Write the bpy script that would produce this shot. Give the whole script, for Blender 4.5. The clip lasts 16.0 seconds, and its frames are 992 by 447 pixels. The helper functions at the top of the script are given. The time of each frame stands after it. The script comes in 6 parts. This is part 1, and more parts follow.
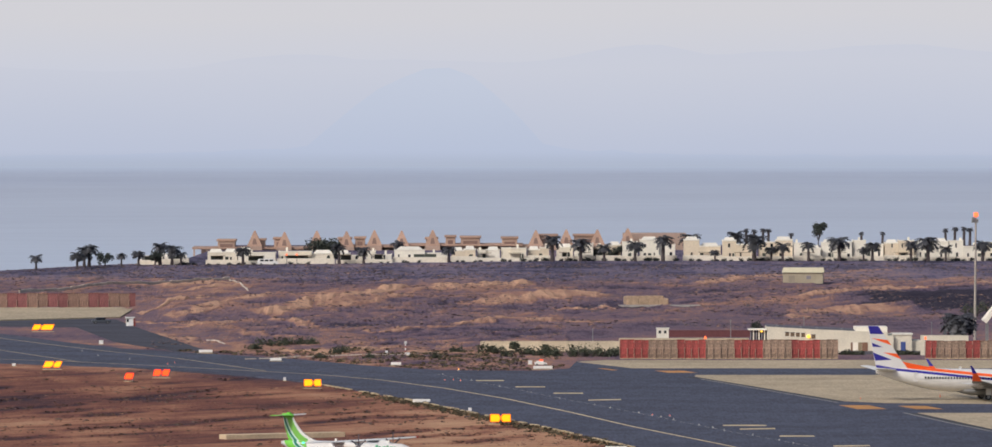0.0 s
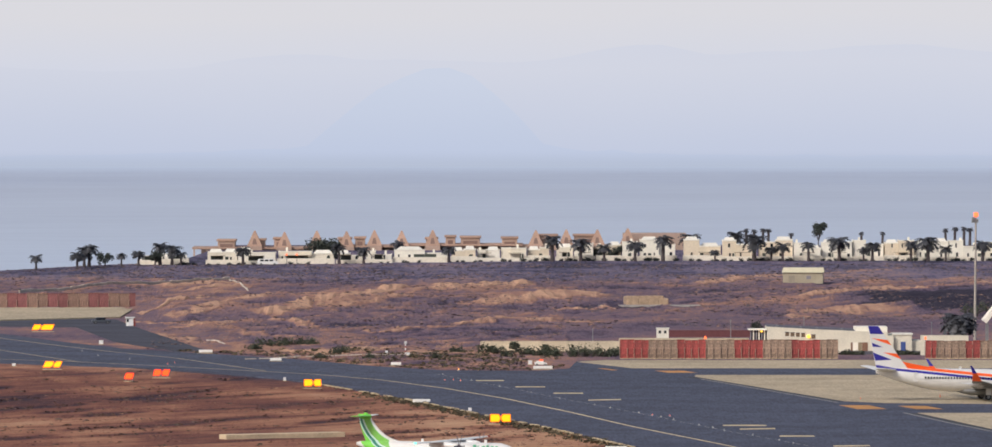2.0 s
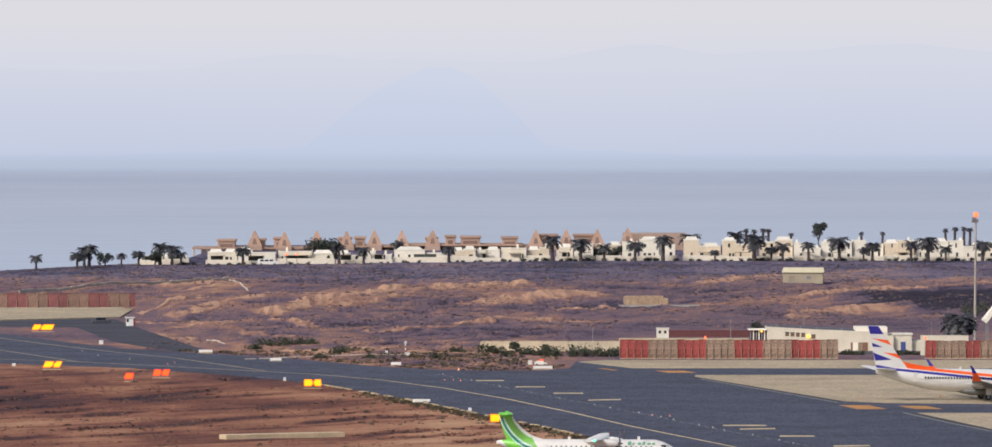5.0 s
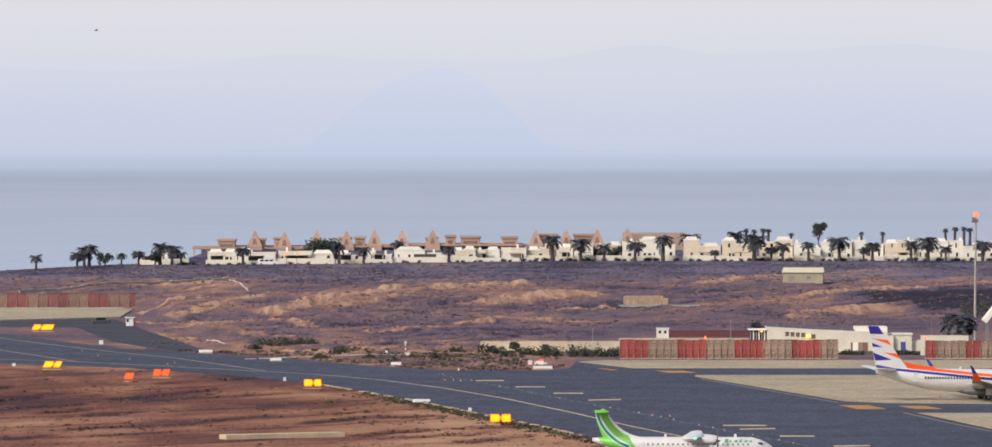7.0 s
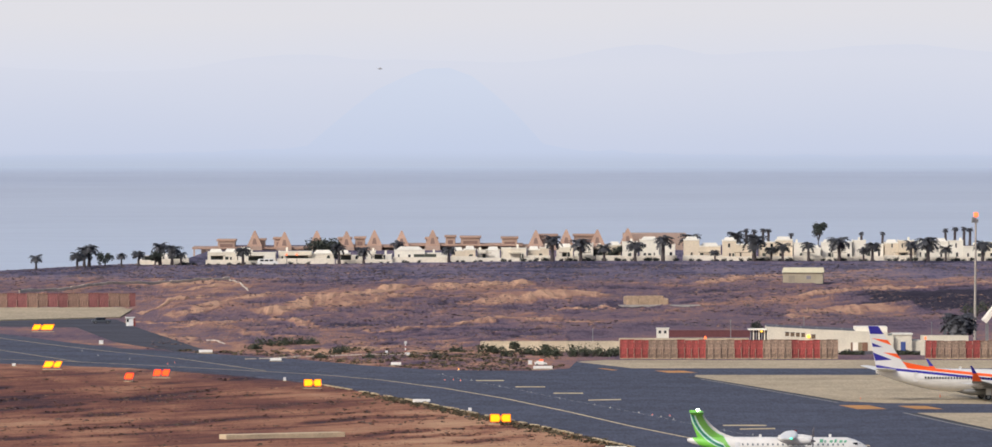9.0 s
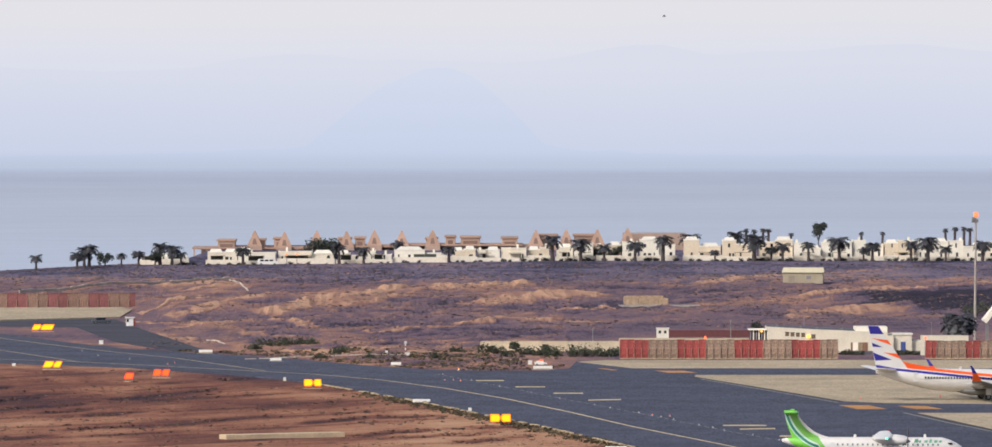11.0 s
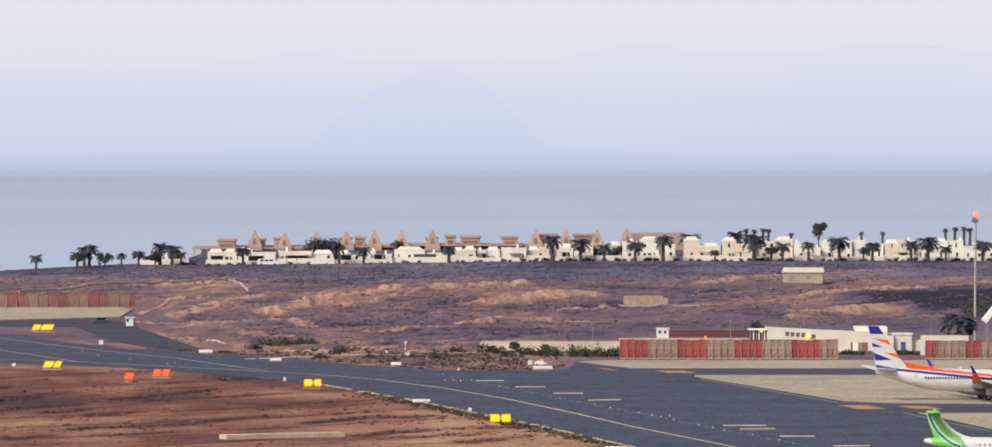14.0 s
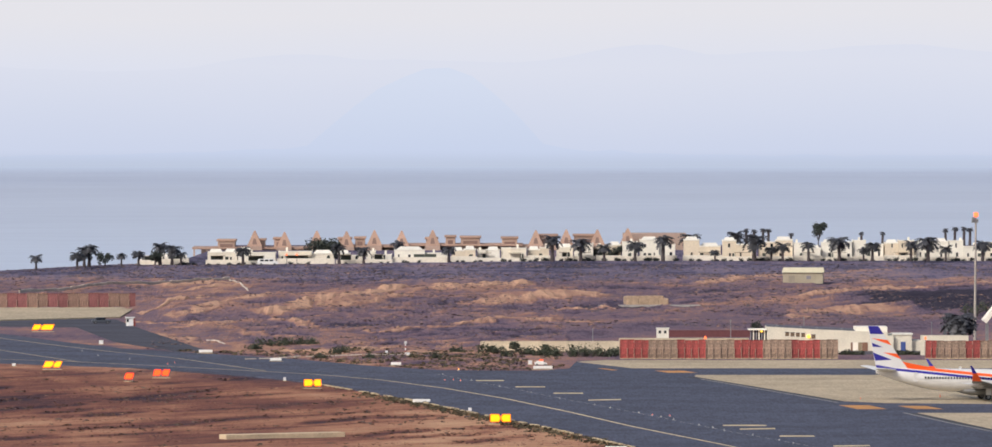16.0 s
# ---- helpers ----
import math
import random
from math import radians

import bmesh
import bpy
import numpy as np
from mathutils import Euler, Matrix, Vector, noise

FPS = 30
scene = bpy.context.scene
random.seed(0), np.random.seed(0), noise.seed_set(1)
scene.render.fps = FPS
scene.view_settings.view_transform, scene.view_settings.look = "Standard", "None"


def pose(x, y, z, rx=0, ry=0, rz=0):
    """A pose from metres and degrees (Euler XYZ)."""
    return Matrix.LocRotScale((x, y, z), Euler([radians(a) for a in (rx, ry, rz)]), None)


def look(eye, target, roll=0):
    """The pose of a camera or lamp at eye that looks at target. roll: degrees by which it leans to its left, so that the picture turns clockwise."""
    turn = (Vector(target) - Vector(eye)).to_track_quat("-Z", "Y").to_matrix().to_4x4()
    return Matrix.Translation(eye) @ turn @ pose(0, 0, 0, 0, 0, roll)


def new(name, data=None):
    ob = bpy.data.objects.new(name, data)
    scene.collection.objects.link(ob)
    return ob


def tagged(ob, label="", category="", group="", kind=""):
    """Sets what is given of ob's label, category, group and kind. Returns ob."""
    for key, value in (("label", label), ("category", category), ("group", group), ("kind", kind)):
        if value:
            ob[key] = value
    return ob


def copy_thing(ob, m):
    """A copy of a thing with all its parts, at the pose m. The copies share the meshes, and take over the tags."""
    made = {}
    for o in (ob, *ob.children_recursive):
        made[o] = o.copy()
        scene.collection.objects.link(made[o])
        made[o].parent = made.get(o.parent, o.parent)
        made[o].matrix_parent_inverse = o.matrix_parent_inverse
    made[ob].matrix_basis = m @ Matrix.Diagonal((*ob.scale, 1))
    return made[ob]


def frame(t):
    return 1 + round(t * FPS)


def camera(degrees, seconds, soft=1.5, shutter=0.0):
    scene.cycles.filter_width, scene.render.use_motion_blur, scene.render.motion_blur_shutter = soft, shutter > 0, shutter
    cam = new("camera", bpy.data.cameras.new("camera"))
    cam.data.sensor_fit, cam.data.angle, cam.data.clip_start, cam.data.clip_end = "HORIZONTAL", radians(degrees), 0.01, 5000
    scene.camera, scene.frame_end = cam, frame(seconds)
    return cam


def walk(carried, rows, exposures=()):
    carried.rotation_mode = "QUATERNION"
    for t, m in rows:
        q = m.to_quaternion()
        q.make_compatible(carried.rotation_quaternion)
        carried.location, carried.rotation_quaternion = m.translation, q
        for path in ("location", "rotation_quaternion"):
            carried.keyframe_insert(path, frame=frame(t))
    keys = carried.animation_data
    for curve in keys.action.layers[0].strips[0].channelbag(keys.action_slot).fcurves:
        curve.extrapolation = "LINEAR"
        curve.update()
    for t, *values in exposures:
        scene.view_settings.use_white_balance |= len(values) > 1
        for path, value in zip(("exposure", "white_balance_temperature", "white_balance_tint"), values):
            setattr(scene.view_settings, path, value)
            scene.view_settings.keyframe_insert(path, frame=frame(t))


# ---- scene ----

HEIGHT = 66.2
cam = camera(6.0647, 16.0, soft=1.5)
VIEW = pose(0, 0, HEIGHT, 90 - 1.2116, 0, 0)
walk(cam, [(0.0, VIEW), (16.0, VIEW)], exposures=[(0.0, -0.18), (1.5, -0.08), (3.5, -0.03), (9.0, 0.035), (12.5, 0.09), (16.0, 0.1)])

# ---- daylight: high haze, sun behind the viewer ----
SUN_EL, SUN_AZ = radians(38), radians(222)
world = bpy.data.worlds.new("sky")
scene.world = world
world.use_nodes = True
wn = world.node_tree
sky = wn.nodes.new("ShaderNodeTexSky")
sky.sky_type = "NISHITA"
sky.sun_disc = False
sky.sun_elevation, sky.sun_rotation = SUN_EL, SUN_AZ
sky.dust_density, sky.air_density = 4.0, 1.0
wn.links.new(sky.outputs[0], wn.nodes["Background"].inputs[0])
wn.nodes["Background"].inputs[1].default_value = 0.122
sun = new("sun", bpy.data.lights.new("sun", "SUN"))
sun.data.energy, sun.data.angle, sun.data.color = 2.0, radians(10), (1.0, 0.96, 0.92)
sun.matrix_world = look((math.sin(SUN_AZ) * math.cos(SUN_EL) * 100, math.cos(SUN_AZ) * math.cos(SUN_EL) * 100,
                         math.sin(SUN_EL) * 100), (0, 0, 0))


# ---- materials ----
def mat(name, rgb, rough=0.8, metal=0.0, var=0.15, scale=1.0, fine=12.0, bump=0.0, per=0.0, spec=0.5, alpha=1.0):
    """Paint or mineral surface with stains at two sizes and, where asked, a tone of its own for each object."""
    m = bpy.data.materials.new(name)
    m.use_nodes = True
    n, l = m.node_tree.nodes, m.node_tree.links
    b = n["Principled BSDF"]
    b.inputs["Roughness"].default_value, b.inputs["Metallic"].default_value = rough, metal
    b.inputs["Specular IOR Level"].default_value = spec
    co = n.new("ShaderNodeTexCoord")
    big, small = n.new("ShaderNodeTexNoise"), n.new("ShaderNodeTexNoise")
    big.inputs["Scale"].default_value, big.inputs["Detail"].default_value = scale, 3
    small.inputs["Scale"].default_value, small.inputs["Detail"].default_value = fine, 4
    l.new(co.outputs["Object"], big.inputs["Vector"])
    l.new(co.outputs["Object"], small.inputs["Vector"])
    add = n.new("ShaderNodeMath")
    l.new(big.outputs[0], add.inputs[0]), l.new(small.outputs[0], add.inputs[1])
    span = n.new("ShaderNodeMapRange")
    span.inputs[1].default_value, span.inputs[2].default_value = 0.7, 1.3
    span.inputs[3].default_value, span.inputs[4].default_value = 1 - var, 1 + var
    l.new(add.outputs[0], span.inputs[0])
    value = span.outputs[0]
    if per:
        info = n.new("ShaderNodeObjectInfo")
        own = n.new("ShaderNodeMapRange")
        own.inputs[3].default_value, own.inputs[4].default_value = 1 - per, 1 + per
        l.new(info.outputs["Random"], own.inputs[0])
        mul = n.new("ShaderNodeMath")
        mul.operation = "MULTIPLY"
        l.new(value, mul.inputs[0]), l.new(own.outputs[0], mul.inputs[1])
        value = mul.outputs[0]
    hsv = n.new("ShaderNodeHueSaturation")
    hsv.inputs["Color"].default_value = (*rgb, 1)
    l.new(value, hsv.inputs["Value"])
    l.new(hsv.outputs[0], b.inputs["Base Color"])
    if bump:
        bp = n.new("ShaderNodeBump")
        bp.inputs["Strength"].default_value, bp.inputs["Distance"].default_value = bump, 0.3
        l.new(small.outputs[0], bp.inputs["Height"]), l.new(bp.outputs[0], b.inputs["Normal"])
    return m


def glow(name, rgb, strength):
    m = bpy.data.materials.new(name)
    m.use_nodes = True
    b = m.node_tree.nodes["Principled BSDF"]
    b.inputs["Base Color"].default_value = (*rgb, 1)
    b.inputs["Emission Color"].default_value, b.inputs["Emission Strength"].default_value = (*rgb, 1), strength
    return m


def ramp(m, colours, constant=False):
    """A colour ramp node in m from (position, rgb) pairs."""
    r = m.node_tree.nodes.new("ShaderNodeValToRGB")
    r.color_ramp.interpolation = "CONSTANT" if constant else "LINEAR"
    while len(r.color_ramp.elements) < len(colours):
        r.color_ramp.elements.new(0.5)
    for e, (p, c) in zip(r.color_ramp.elements, colours):
        e.position, e.color = p, (*c, 1)
    return r


def soil_material():
    """Volcanic soil: its paleness comes from the terrain, broken up by grain, stones and dry scrub."""
    m = bpy.data.materials.new("volcanic_soil")
    m.use_nodes = True
    n, l = m.node_tree.nodes, m.node_tree.links
    b = n["Principled BSDF"]
    b.inputs["Roughness"].default_value, b.inputs["Specular IOR Level"].default_value = 0.95, 0.1
    share = n.new("ShaderNodeAttribute")
    share.attribute_name = "pale"
    co = n.new("ShaderNodeTexCoord")
    total = share.outputs["Fac"]
    for size, amount, stretch in ((0.045, 0.42, 0.4), (0.2, 0.6, 0.3), (0.5, 0.62, 0.12), (1.5, 0.8, 0.1)):
        mp = n.new("ShaderNodeMapping")
        mp.inputs["Scale"].default_value = (1, stretch, 1)
        t = n.new("ShaderNodeTexNoise")
        t.inputs["Scale"].default_value, t.inputs["Detail"].default_value = size, 6
        t.inputs["Roughness"].default_value = 0.65
        l.new(co.outputs["Object"], mp.inputs[0]), l.new(mp.outputs[0], t.inputs["Vector"])
        ma = n.new("ShaderNodeMath")
        ma.operation = "MULTIPLY_ADD"
        l.new(t.outputs[0], ma.inputs[0])
        ma.inputs[1].default_value = amount
        sub = n.new("ShaderNodeMath")
        sub.operation = "SUBTRACT"
        l.new(total, sub.inputs[0])
        sub.inputs[1].default_value = amount / 2
        l.new(sub.outputs[0], ma.inputs[2])
        total = ma.outputs[0]
    # the near field: grain drawn out along the old plough lines
    turned, streaked = n.new("ShaderNodeMapping"), share.outputs["Fac"]
    turned.inputs["Rotation"].default_value = (0, 0, -radians(52.4))
    l.new(co.outputs["Object"], turned.inputs[0])
    for along, across, amount in ((0.05, 0.16, 0.26), (0.1, 0.65, 0.56), (0.9, 0.5, 0.46)):
        mp, t = n.new("ShaderNodeMapping"), n.new("ShaderNodeTexNoise")
        mp.inputs["Scale"].default_value = (along, across, 1)
        t.inputs["Scale"].default_value, t.inputs["Detail"].default_value, t.inputs["Roughness"].default_value = 1.0, 5, 0.6
        l.new(turned.outputs[0], mp.inputs[0]), l.new(mp.outputs[0], t.inputs["Vector"])
        ma, sub = n.new("ShaderNodeMath"), n.new("ShaderNodeMath")
        ma.operation, sub.operation = "MULTIPLY_ADD", "SUBTRACT"
        l.new(t.outputs[0], ma.inputs[0]), l.new(streaked, sub.inputs[0]), l.new(sub.outputs[0], ma.inputs[2])
        ma.inputs[1].default_value, sub.inputs[1].default_value = amount, amount / 2
        streaked = ma.outputs[0]
    red = n.new("ShaderNodeAttribute")
    red.attribute_name = "clay"
    far_soil, clay, mix = ramp(m, SOIL), ramp(m, CLAY), n.new("ShaderNodeMix")
    mix.data_type = "RGBA"
    l.new(total, far_soil.inputs[0]), l.new(streaked, clay.inputs[0]), l.new(red.outputs["Fac"], mix.inputs["Factor"])
    l.new(far_soil.outputs[0], mix.inputs[6]), l.new(clay.outputs[0], mix.inputs[7])
    l.new(mix.outputs[2], b.inputs["Base Color"])
    bp = n.new("ShaderNodeBump")
    bp.inputs["Strength"].default_value, bp.inputs["Distance"].default_value = 0.6, 1.0
    l.new(total, bp.inputs["Height"]), l.new(bp.outputs[0], b.inputs["Normal"])
    return m


# SOIL tones are pushed to purple-blue, painting in the haze of distance
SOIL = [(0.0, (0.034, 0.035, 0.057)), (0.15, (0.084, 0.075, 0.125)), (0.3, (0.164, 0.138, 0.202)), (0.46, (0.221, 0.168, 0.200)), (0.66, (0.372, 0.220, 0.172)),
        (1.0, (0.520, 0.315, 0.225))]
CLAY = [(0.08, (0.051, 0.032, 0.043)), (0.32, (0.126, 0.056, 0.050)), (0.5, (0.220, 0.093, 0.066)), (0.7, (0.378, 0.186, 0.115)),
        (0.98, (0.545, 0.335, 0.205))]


def sea_material():
    m = bpy.data.materials.new("sea_water")
    m.use_nodes = True
    n, l = m.node_tree.nodes, m.node_tree.links
    b = n["Principled BSDF"]
    b.inputs["Roughness"].default_value = 0.35
    b.inputs["IOR"].default_value = 1.33
    co = n.new("ShaderNodeTexCoord")
    total = None
    for size, stretch in ((0.004, 0.25), (0.05, 0.4)):
        mp, t = n.new("ShaderNodeMapping"), n.new("ShaderNodeTexNoise")
        mp.inputs["Scale"].default_value = (stretch, 1, 1)
        t.inputs["Scale"].default_value, t.inputs["Detail"].default_value = size, 5
        l.new(co.outputs["Object"], mp.inputs[0]), l.new(mp.outputs[0], t.inputs["Vector"])
        if total is None:
            total = t
        else:
            mix = n.new("ShaderNodeMath")
            l.new(total.outputs[0], mix.inputs[0]), l.new(t.outputs[0], mix.inputs[1])
            bp = n.new("ShaderNodeBump")
            bp.inputs["Strength"].default_value, bp.inputs["Distance"].default_value = 0.25, 0.5
            l.new(t.outputs[0], bp.inputs["Height"]), l.new(bp.outputs[0], b.inputs["Normal"])
            sc = n.new("ShaderNodeMapRange")
            sc.inputs[1].default_value, sc.inputs[2].default_value = -0.3, 2.3
            l.new(mix.outputs[0], sc.inputs[0])
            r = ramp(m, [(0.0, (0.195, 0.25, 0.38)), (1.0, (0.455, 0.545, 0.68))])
            # water painted darker far out and lighter inshore, imitating the sky's reflection
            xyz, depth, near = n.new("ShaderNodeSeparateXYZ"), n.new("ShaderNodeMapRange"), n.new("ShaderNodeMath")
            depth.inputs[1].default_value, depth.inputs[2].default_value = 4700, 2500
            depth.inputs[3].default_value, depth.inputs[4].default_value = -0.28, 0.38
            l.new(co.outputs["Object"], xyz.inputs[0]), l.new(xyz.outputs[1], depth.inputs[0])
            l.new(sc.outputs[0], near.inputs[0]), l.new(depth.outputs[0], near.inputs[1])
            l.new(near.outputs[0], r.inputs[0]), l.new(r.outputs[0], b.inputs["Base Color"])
    return m


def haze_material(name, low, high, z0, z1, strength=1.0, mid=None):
    """An emission ramp from low to high that paints the light scattered in far haze."""
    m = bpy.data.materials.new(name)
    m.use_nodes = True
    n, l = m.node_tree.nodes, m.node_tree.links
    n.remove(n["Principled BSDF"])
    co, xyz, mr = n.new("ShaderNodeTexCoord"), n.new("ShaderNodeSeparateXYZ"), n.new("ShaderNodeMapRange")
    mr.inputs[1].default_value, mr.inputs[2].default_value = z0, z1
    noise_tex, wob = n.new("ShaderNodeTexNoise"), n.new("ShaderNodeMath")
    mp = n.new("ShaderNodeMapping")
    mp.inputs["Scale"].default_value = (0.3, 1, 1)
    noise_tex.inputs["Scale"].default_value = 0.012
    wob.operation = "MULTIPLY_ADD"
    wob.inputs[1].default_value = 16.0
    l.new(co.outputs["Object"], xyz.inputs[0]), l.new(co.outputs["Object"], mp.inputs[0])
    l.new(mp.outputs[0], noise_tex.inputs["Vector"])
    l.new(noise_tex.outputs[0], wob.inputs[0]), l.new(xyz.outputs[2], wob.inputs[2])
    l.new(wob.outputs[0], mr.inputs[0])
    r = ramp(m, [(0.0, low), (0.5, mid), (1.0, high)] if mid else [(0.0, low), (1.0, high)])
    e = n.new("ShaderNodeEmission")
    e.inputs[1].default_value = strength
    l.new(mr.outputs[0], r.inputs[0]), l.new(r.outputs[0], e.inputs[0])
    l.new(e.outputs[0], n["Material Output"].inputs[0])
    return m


def island_material(name, colours):
    """Tufts and stones, each of its own tone."""
    m = bpy.data.materials.new(name)
    m.use_nodes = True
    n, l = m.node_tree.nodes, m.node_tree.links
    b = n["Principled BSDF"]
    b.inputs["Roughness"].default_value, b.inputs["Specular IOR Level"].default_value = 0.95, 0.1
    g, r = n.new("ShaderNodeNewGeometry"), ramp(m, colours)
    l.new(g.outputs["Random Per Island"], r.inputs[0]), l.new(r.outputs[0], b.inputs["Base Color"])
    return m


def worn_material(name, rgb, broad, fine):
    """Old paving: broad worn lanes, patches and fine grit along the rolling direction."""
    m = mat(name, rgb, 0.85, var=0.16, scale=0.06, fine=1.6, spec=0.2)
    n, l = m.node_tree.nodes, m.node_tree.links
    b = n["Principled BSDF"]
    src = b.inputs["Base Color"].links[0].from_socket
    co, value = n.new("ShaderNodeTexCoord"), None
    wear = n.new("ShaderNodeHueSaturation")
    for k, (sx, sy, sz) in enumerate(((0.02, 0.06, broad), (0.4, 0.09, fine), (2.2, 0.14, fine * 1.4))):
        mp, t, mr = n.new("ShaderNodeMapping"), n.new("ShaderNodeTexNoise"), n.new("ShaderNodeMapRange")
        mp.inputs["Scale"].default_value = (sx, sy, 1)
        mp.inputs["Rotation"].default_value = (0, 0, 0.1 - 0.1 * k)
        t.inputs["Scale"].default_value, t.inputs["Detail"].default_value, t.inputs["Roughness"].default_value = 1.0, 5, 0.6
        mr.inputs[1].default_value, mr.inputs[2].default_value = 0.3, 0.7
        mr.inputs[3].default_value, mr.inputs[4].default_value = 1 - sz, 1 + sz
        l.new(co.outputs["Object"], mp.inputs[0]), l.new(mp.outputs[0], t.inputs["Vector"]), l.new(t.outputs[0], mr.inputs[0])
        if value is None:
            value = mr.outputs[0]
        else:
            mu = n.new("ShaderNodeMath")
            mu.operation = "MULTIPLY"
            l.new(value, mu.inputs[0]), l.new(mr.outputs[0], mu.inputs[1])
            value = mu.outputs[0]
    l.new(value, wear.inputs["Value"]), l.new(src, wear.inputs["Color"]), l.new(wear.outputs[0], b.inputs["Base Color"])
    return m


ASPHALT = worn_material("asphalt", (0.069, 0.075, 0.108), 0.17, 0.2)
SHOULDER = mat("worn_asphalt", (0.066, 0.066, 0.085), 0.9, var=0.3, scale=0.08, fine=0.9, spec=0.2)
CONCRETE = worn_material("concrete", (0.44, 0.36, 0.25), 0.1, 0.1)
OLD_CONCRETE = mat("weathered_concrete", (0.42, 0.34, 0.22), 0.9, var=0.3, scale=0.3, fine=3, per=0.12)
YELLOW = mat("line_yellow", (0.6, 0.48, 0.29), 0.8, var=0.35, scale=0.3, fine=2)
LINE_WHITE = mat("line_white", (0.3, 0.29, 0.28), 0.8, var=0.3, scale=0.3, fine=2)
LINE_ORANGE = mat("line_orange", (0.5, 0.24, 0.07), 0.8, var=0.3, scale=0.2, fine=2)
WHITE = mat("white_paint", (0.78, 0.78, 0.76), 0.5, var=0.06, scale=0.4, fine=5)
AIRFRAME = mat("airframe_white", (0.71, 0.7, 0.68), 0.3, var=0.03, scale=0.5, fine=6)
RUST_POST = mat("weathered_post", (0.36, 0.26, 0.2), 0.7, var=0.25)
GREY_METAL = mat("grey_metal", (0.3, 0.31, 0.32), 0.45, 0.6, var=0.1, scale=1, fine=8)
DARK = mat("dark_rubber", (0.02, 0.02, 0.022), 0.7, var=0.2)
GLASS_DARK = mat("dark_glass", (0.015, 0.018, 0.025), 0.1, var=0.1)
FENCE_RED = mat("red_screen", (0.28, 0.045, 0.04), 0.6, var=0.45, scale=0.5, fine=2.5, per=0.2)
FENCE_GREY = mat("bare_screen", (0.27, 0.185, 0.135), 0.6, var=0.5, scale=0.5, fine=2.5, per=0.15)
ORANGE_GLOW = glow("amber_sign_light", (1.0, 0.4, 0.003), 1.3)
# glow colours that imitate the fringe of light around the sign faces
ORANGE_HALO = glow("amber_sign_halo", (1.0, 0.22, 0.0), 0.9)
RED_HALO = glow("red_sign_halo", (0.8, 0.03, 0.02), 0.7)
RED_GLOW = glow("red_sign_light", (1.0, 0.1, 0.015), 1.15)
LAMP_RED = glow("obstruction_light", (1.0, 0.17, 0.05), 1.5)
LAMP_YELLOW = glow("flood_light", (1.0, 0.55, 0.05), 2.5)
LAMP_WHITE = glow("strobe_light", (1.0, 0.95, 0.9), 25.0)


# ---- mesh helpers ----
def finish(name, bm, material, smooth=False):
    me = bpy.data.meshes.new(name)
    bm.normal_update()
    bm.to_mesh(me)
    bm.free()
    for mt in (material if isinstance(material, (list, tuple)) else [material]):
        me.materials.append(mt)
    if smooth:
        me.polygons.foreach_set("use_smooth", [True] * len(me.polygons))
    return me


def part(name, bm, material, parent=None, label="", smooth=False, at=None, kind=""):
    ob = new(name, finish(name, bm, material, smooth))
    if parent is not None:
        ob.parent = parent
    if at is not None:
        ob.matrix_local = at
    return tagged(ob, label, kind=kind)


def thing(name, label, category, group="", at=None):
    ob = tagged(new(name), label, category, group)
    if at is not None:
        ob.matrix_world = at
    return ob


def box(bm, x0, x1, y0, y1, z0, z1, bevel=0.0, m=None):
    r = bmesh.ops.create_cube(bm, size=1.0)
    t = Matrix.LocRotScale(((x0 + x1) / 2, (y0 + y1) / 2, (z0 + z1) / 2), None, (x1 - x0, y1 - y0, z1 - z0))
    bmesh.ops.transform(bm, matrix=(m @ t) if m else t, verts=r["verts"])
    if bevel:
        es = list({e for v in r["verts"] for e in v.link_edges})
        bmesh.ops.bevel(bm, geom=es, offset=bevel, segments=1, affect="EDGES")
    return bm


def boxes(*bs, bevel=0.0):
    bm = bmesh.new()
    for b in bs:
        box(bm, *b, bevel=bevel)
    return bm


def tube(bm, a, b, r0, r1, seg=8, caps=True):
    a, b = Vector(a), Vector(b)
    m = Matrix.Translation((a + b) / 2) @ (b - a).to_track_quat("Z", "Y").to_matrix().to_4x4()
    bmesh.ops.create_cone(bm, cap_ends=caps, segments=seg, radius1=r0, radius2=r1, depth=(b - a).length, matrix=m)
    return bm


def loft(rings, caps=True):
    """A skin over rings of points, all of the same number."""
    bm = bmesh.new()
    vs = [[bm.verts.new(p) for p in ring] for ring in rings]
    k = len(rings[0])
    for a, b in zip(vs, vs[1:]):
        for i in range(k):
            bm.faces.new((a[i], a[(i + 1) % k], b[(i + 1) % k], b[i]))
    if caps:
        bm.faces.new(list(reversed(vs[0])))
        bm.faces.new(vs[-1])
    bmesh.ops.recalc_face_normals(bm, faces=bm.faces)
    return bm


def hull_ring(x, zc, rw, rh, seg=24):
    return [(x, rw * math.sin(2 * math.pi * i / seg), zc + rh * math.cos(2 * math.pi * i / seg)) for i in range(seg)]


FOIL = [(1.0, 0.0), (0.7, 0.045), (0.35, 0.075), (0.1, 0.055), (0.0, 0.0), (0.1, -0.035), (0.35, -0.045), (0.7, -0.02)]


def foil(le, chord, up, thick=1.0):
    """A wing section: leading edge le, chord backwards (-x), thickness along up."""
    le, up = Vector(le), Vector(up)
    return [le + Vector((-c * chord, 0, 0)) + up * (t * chord * thick) for c, t in FOIL]


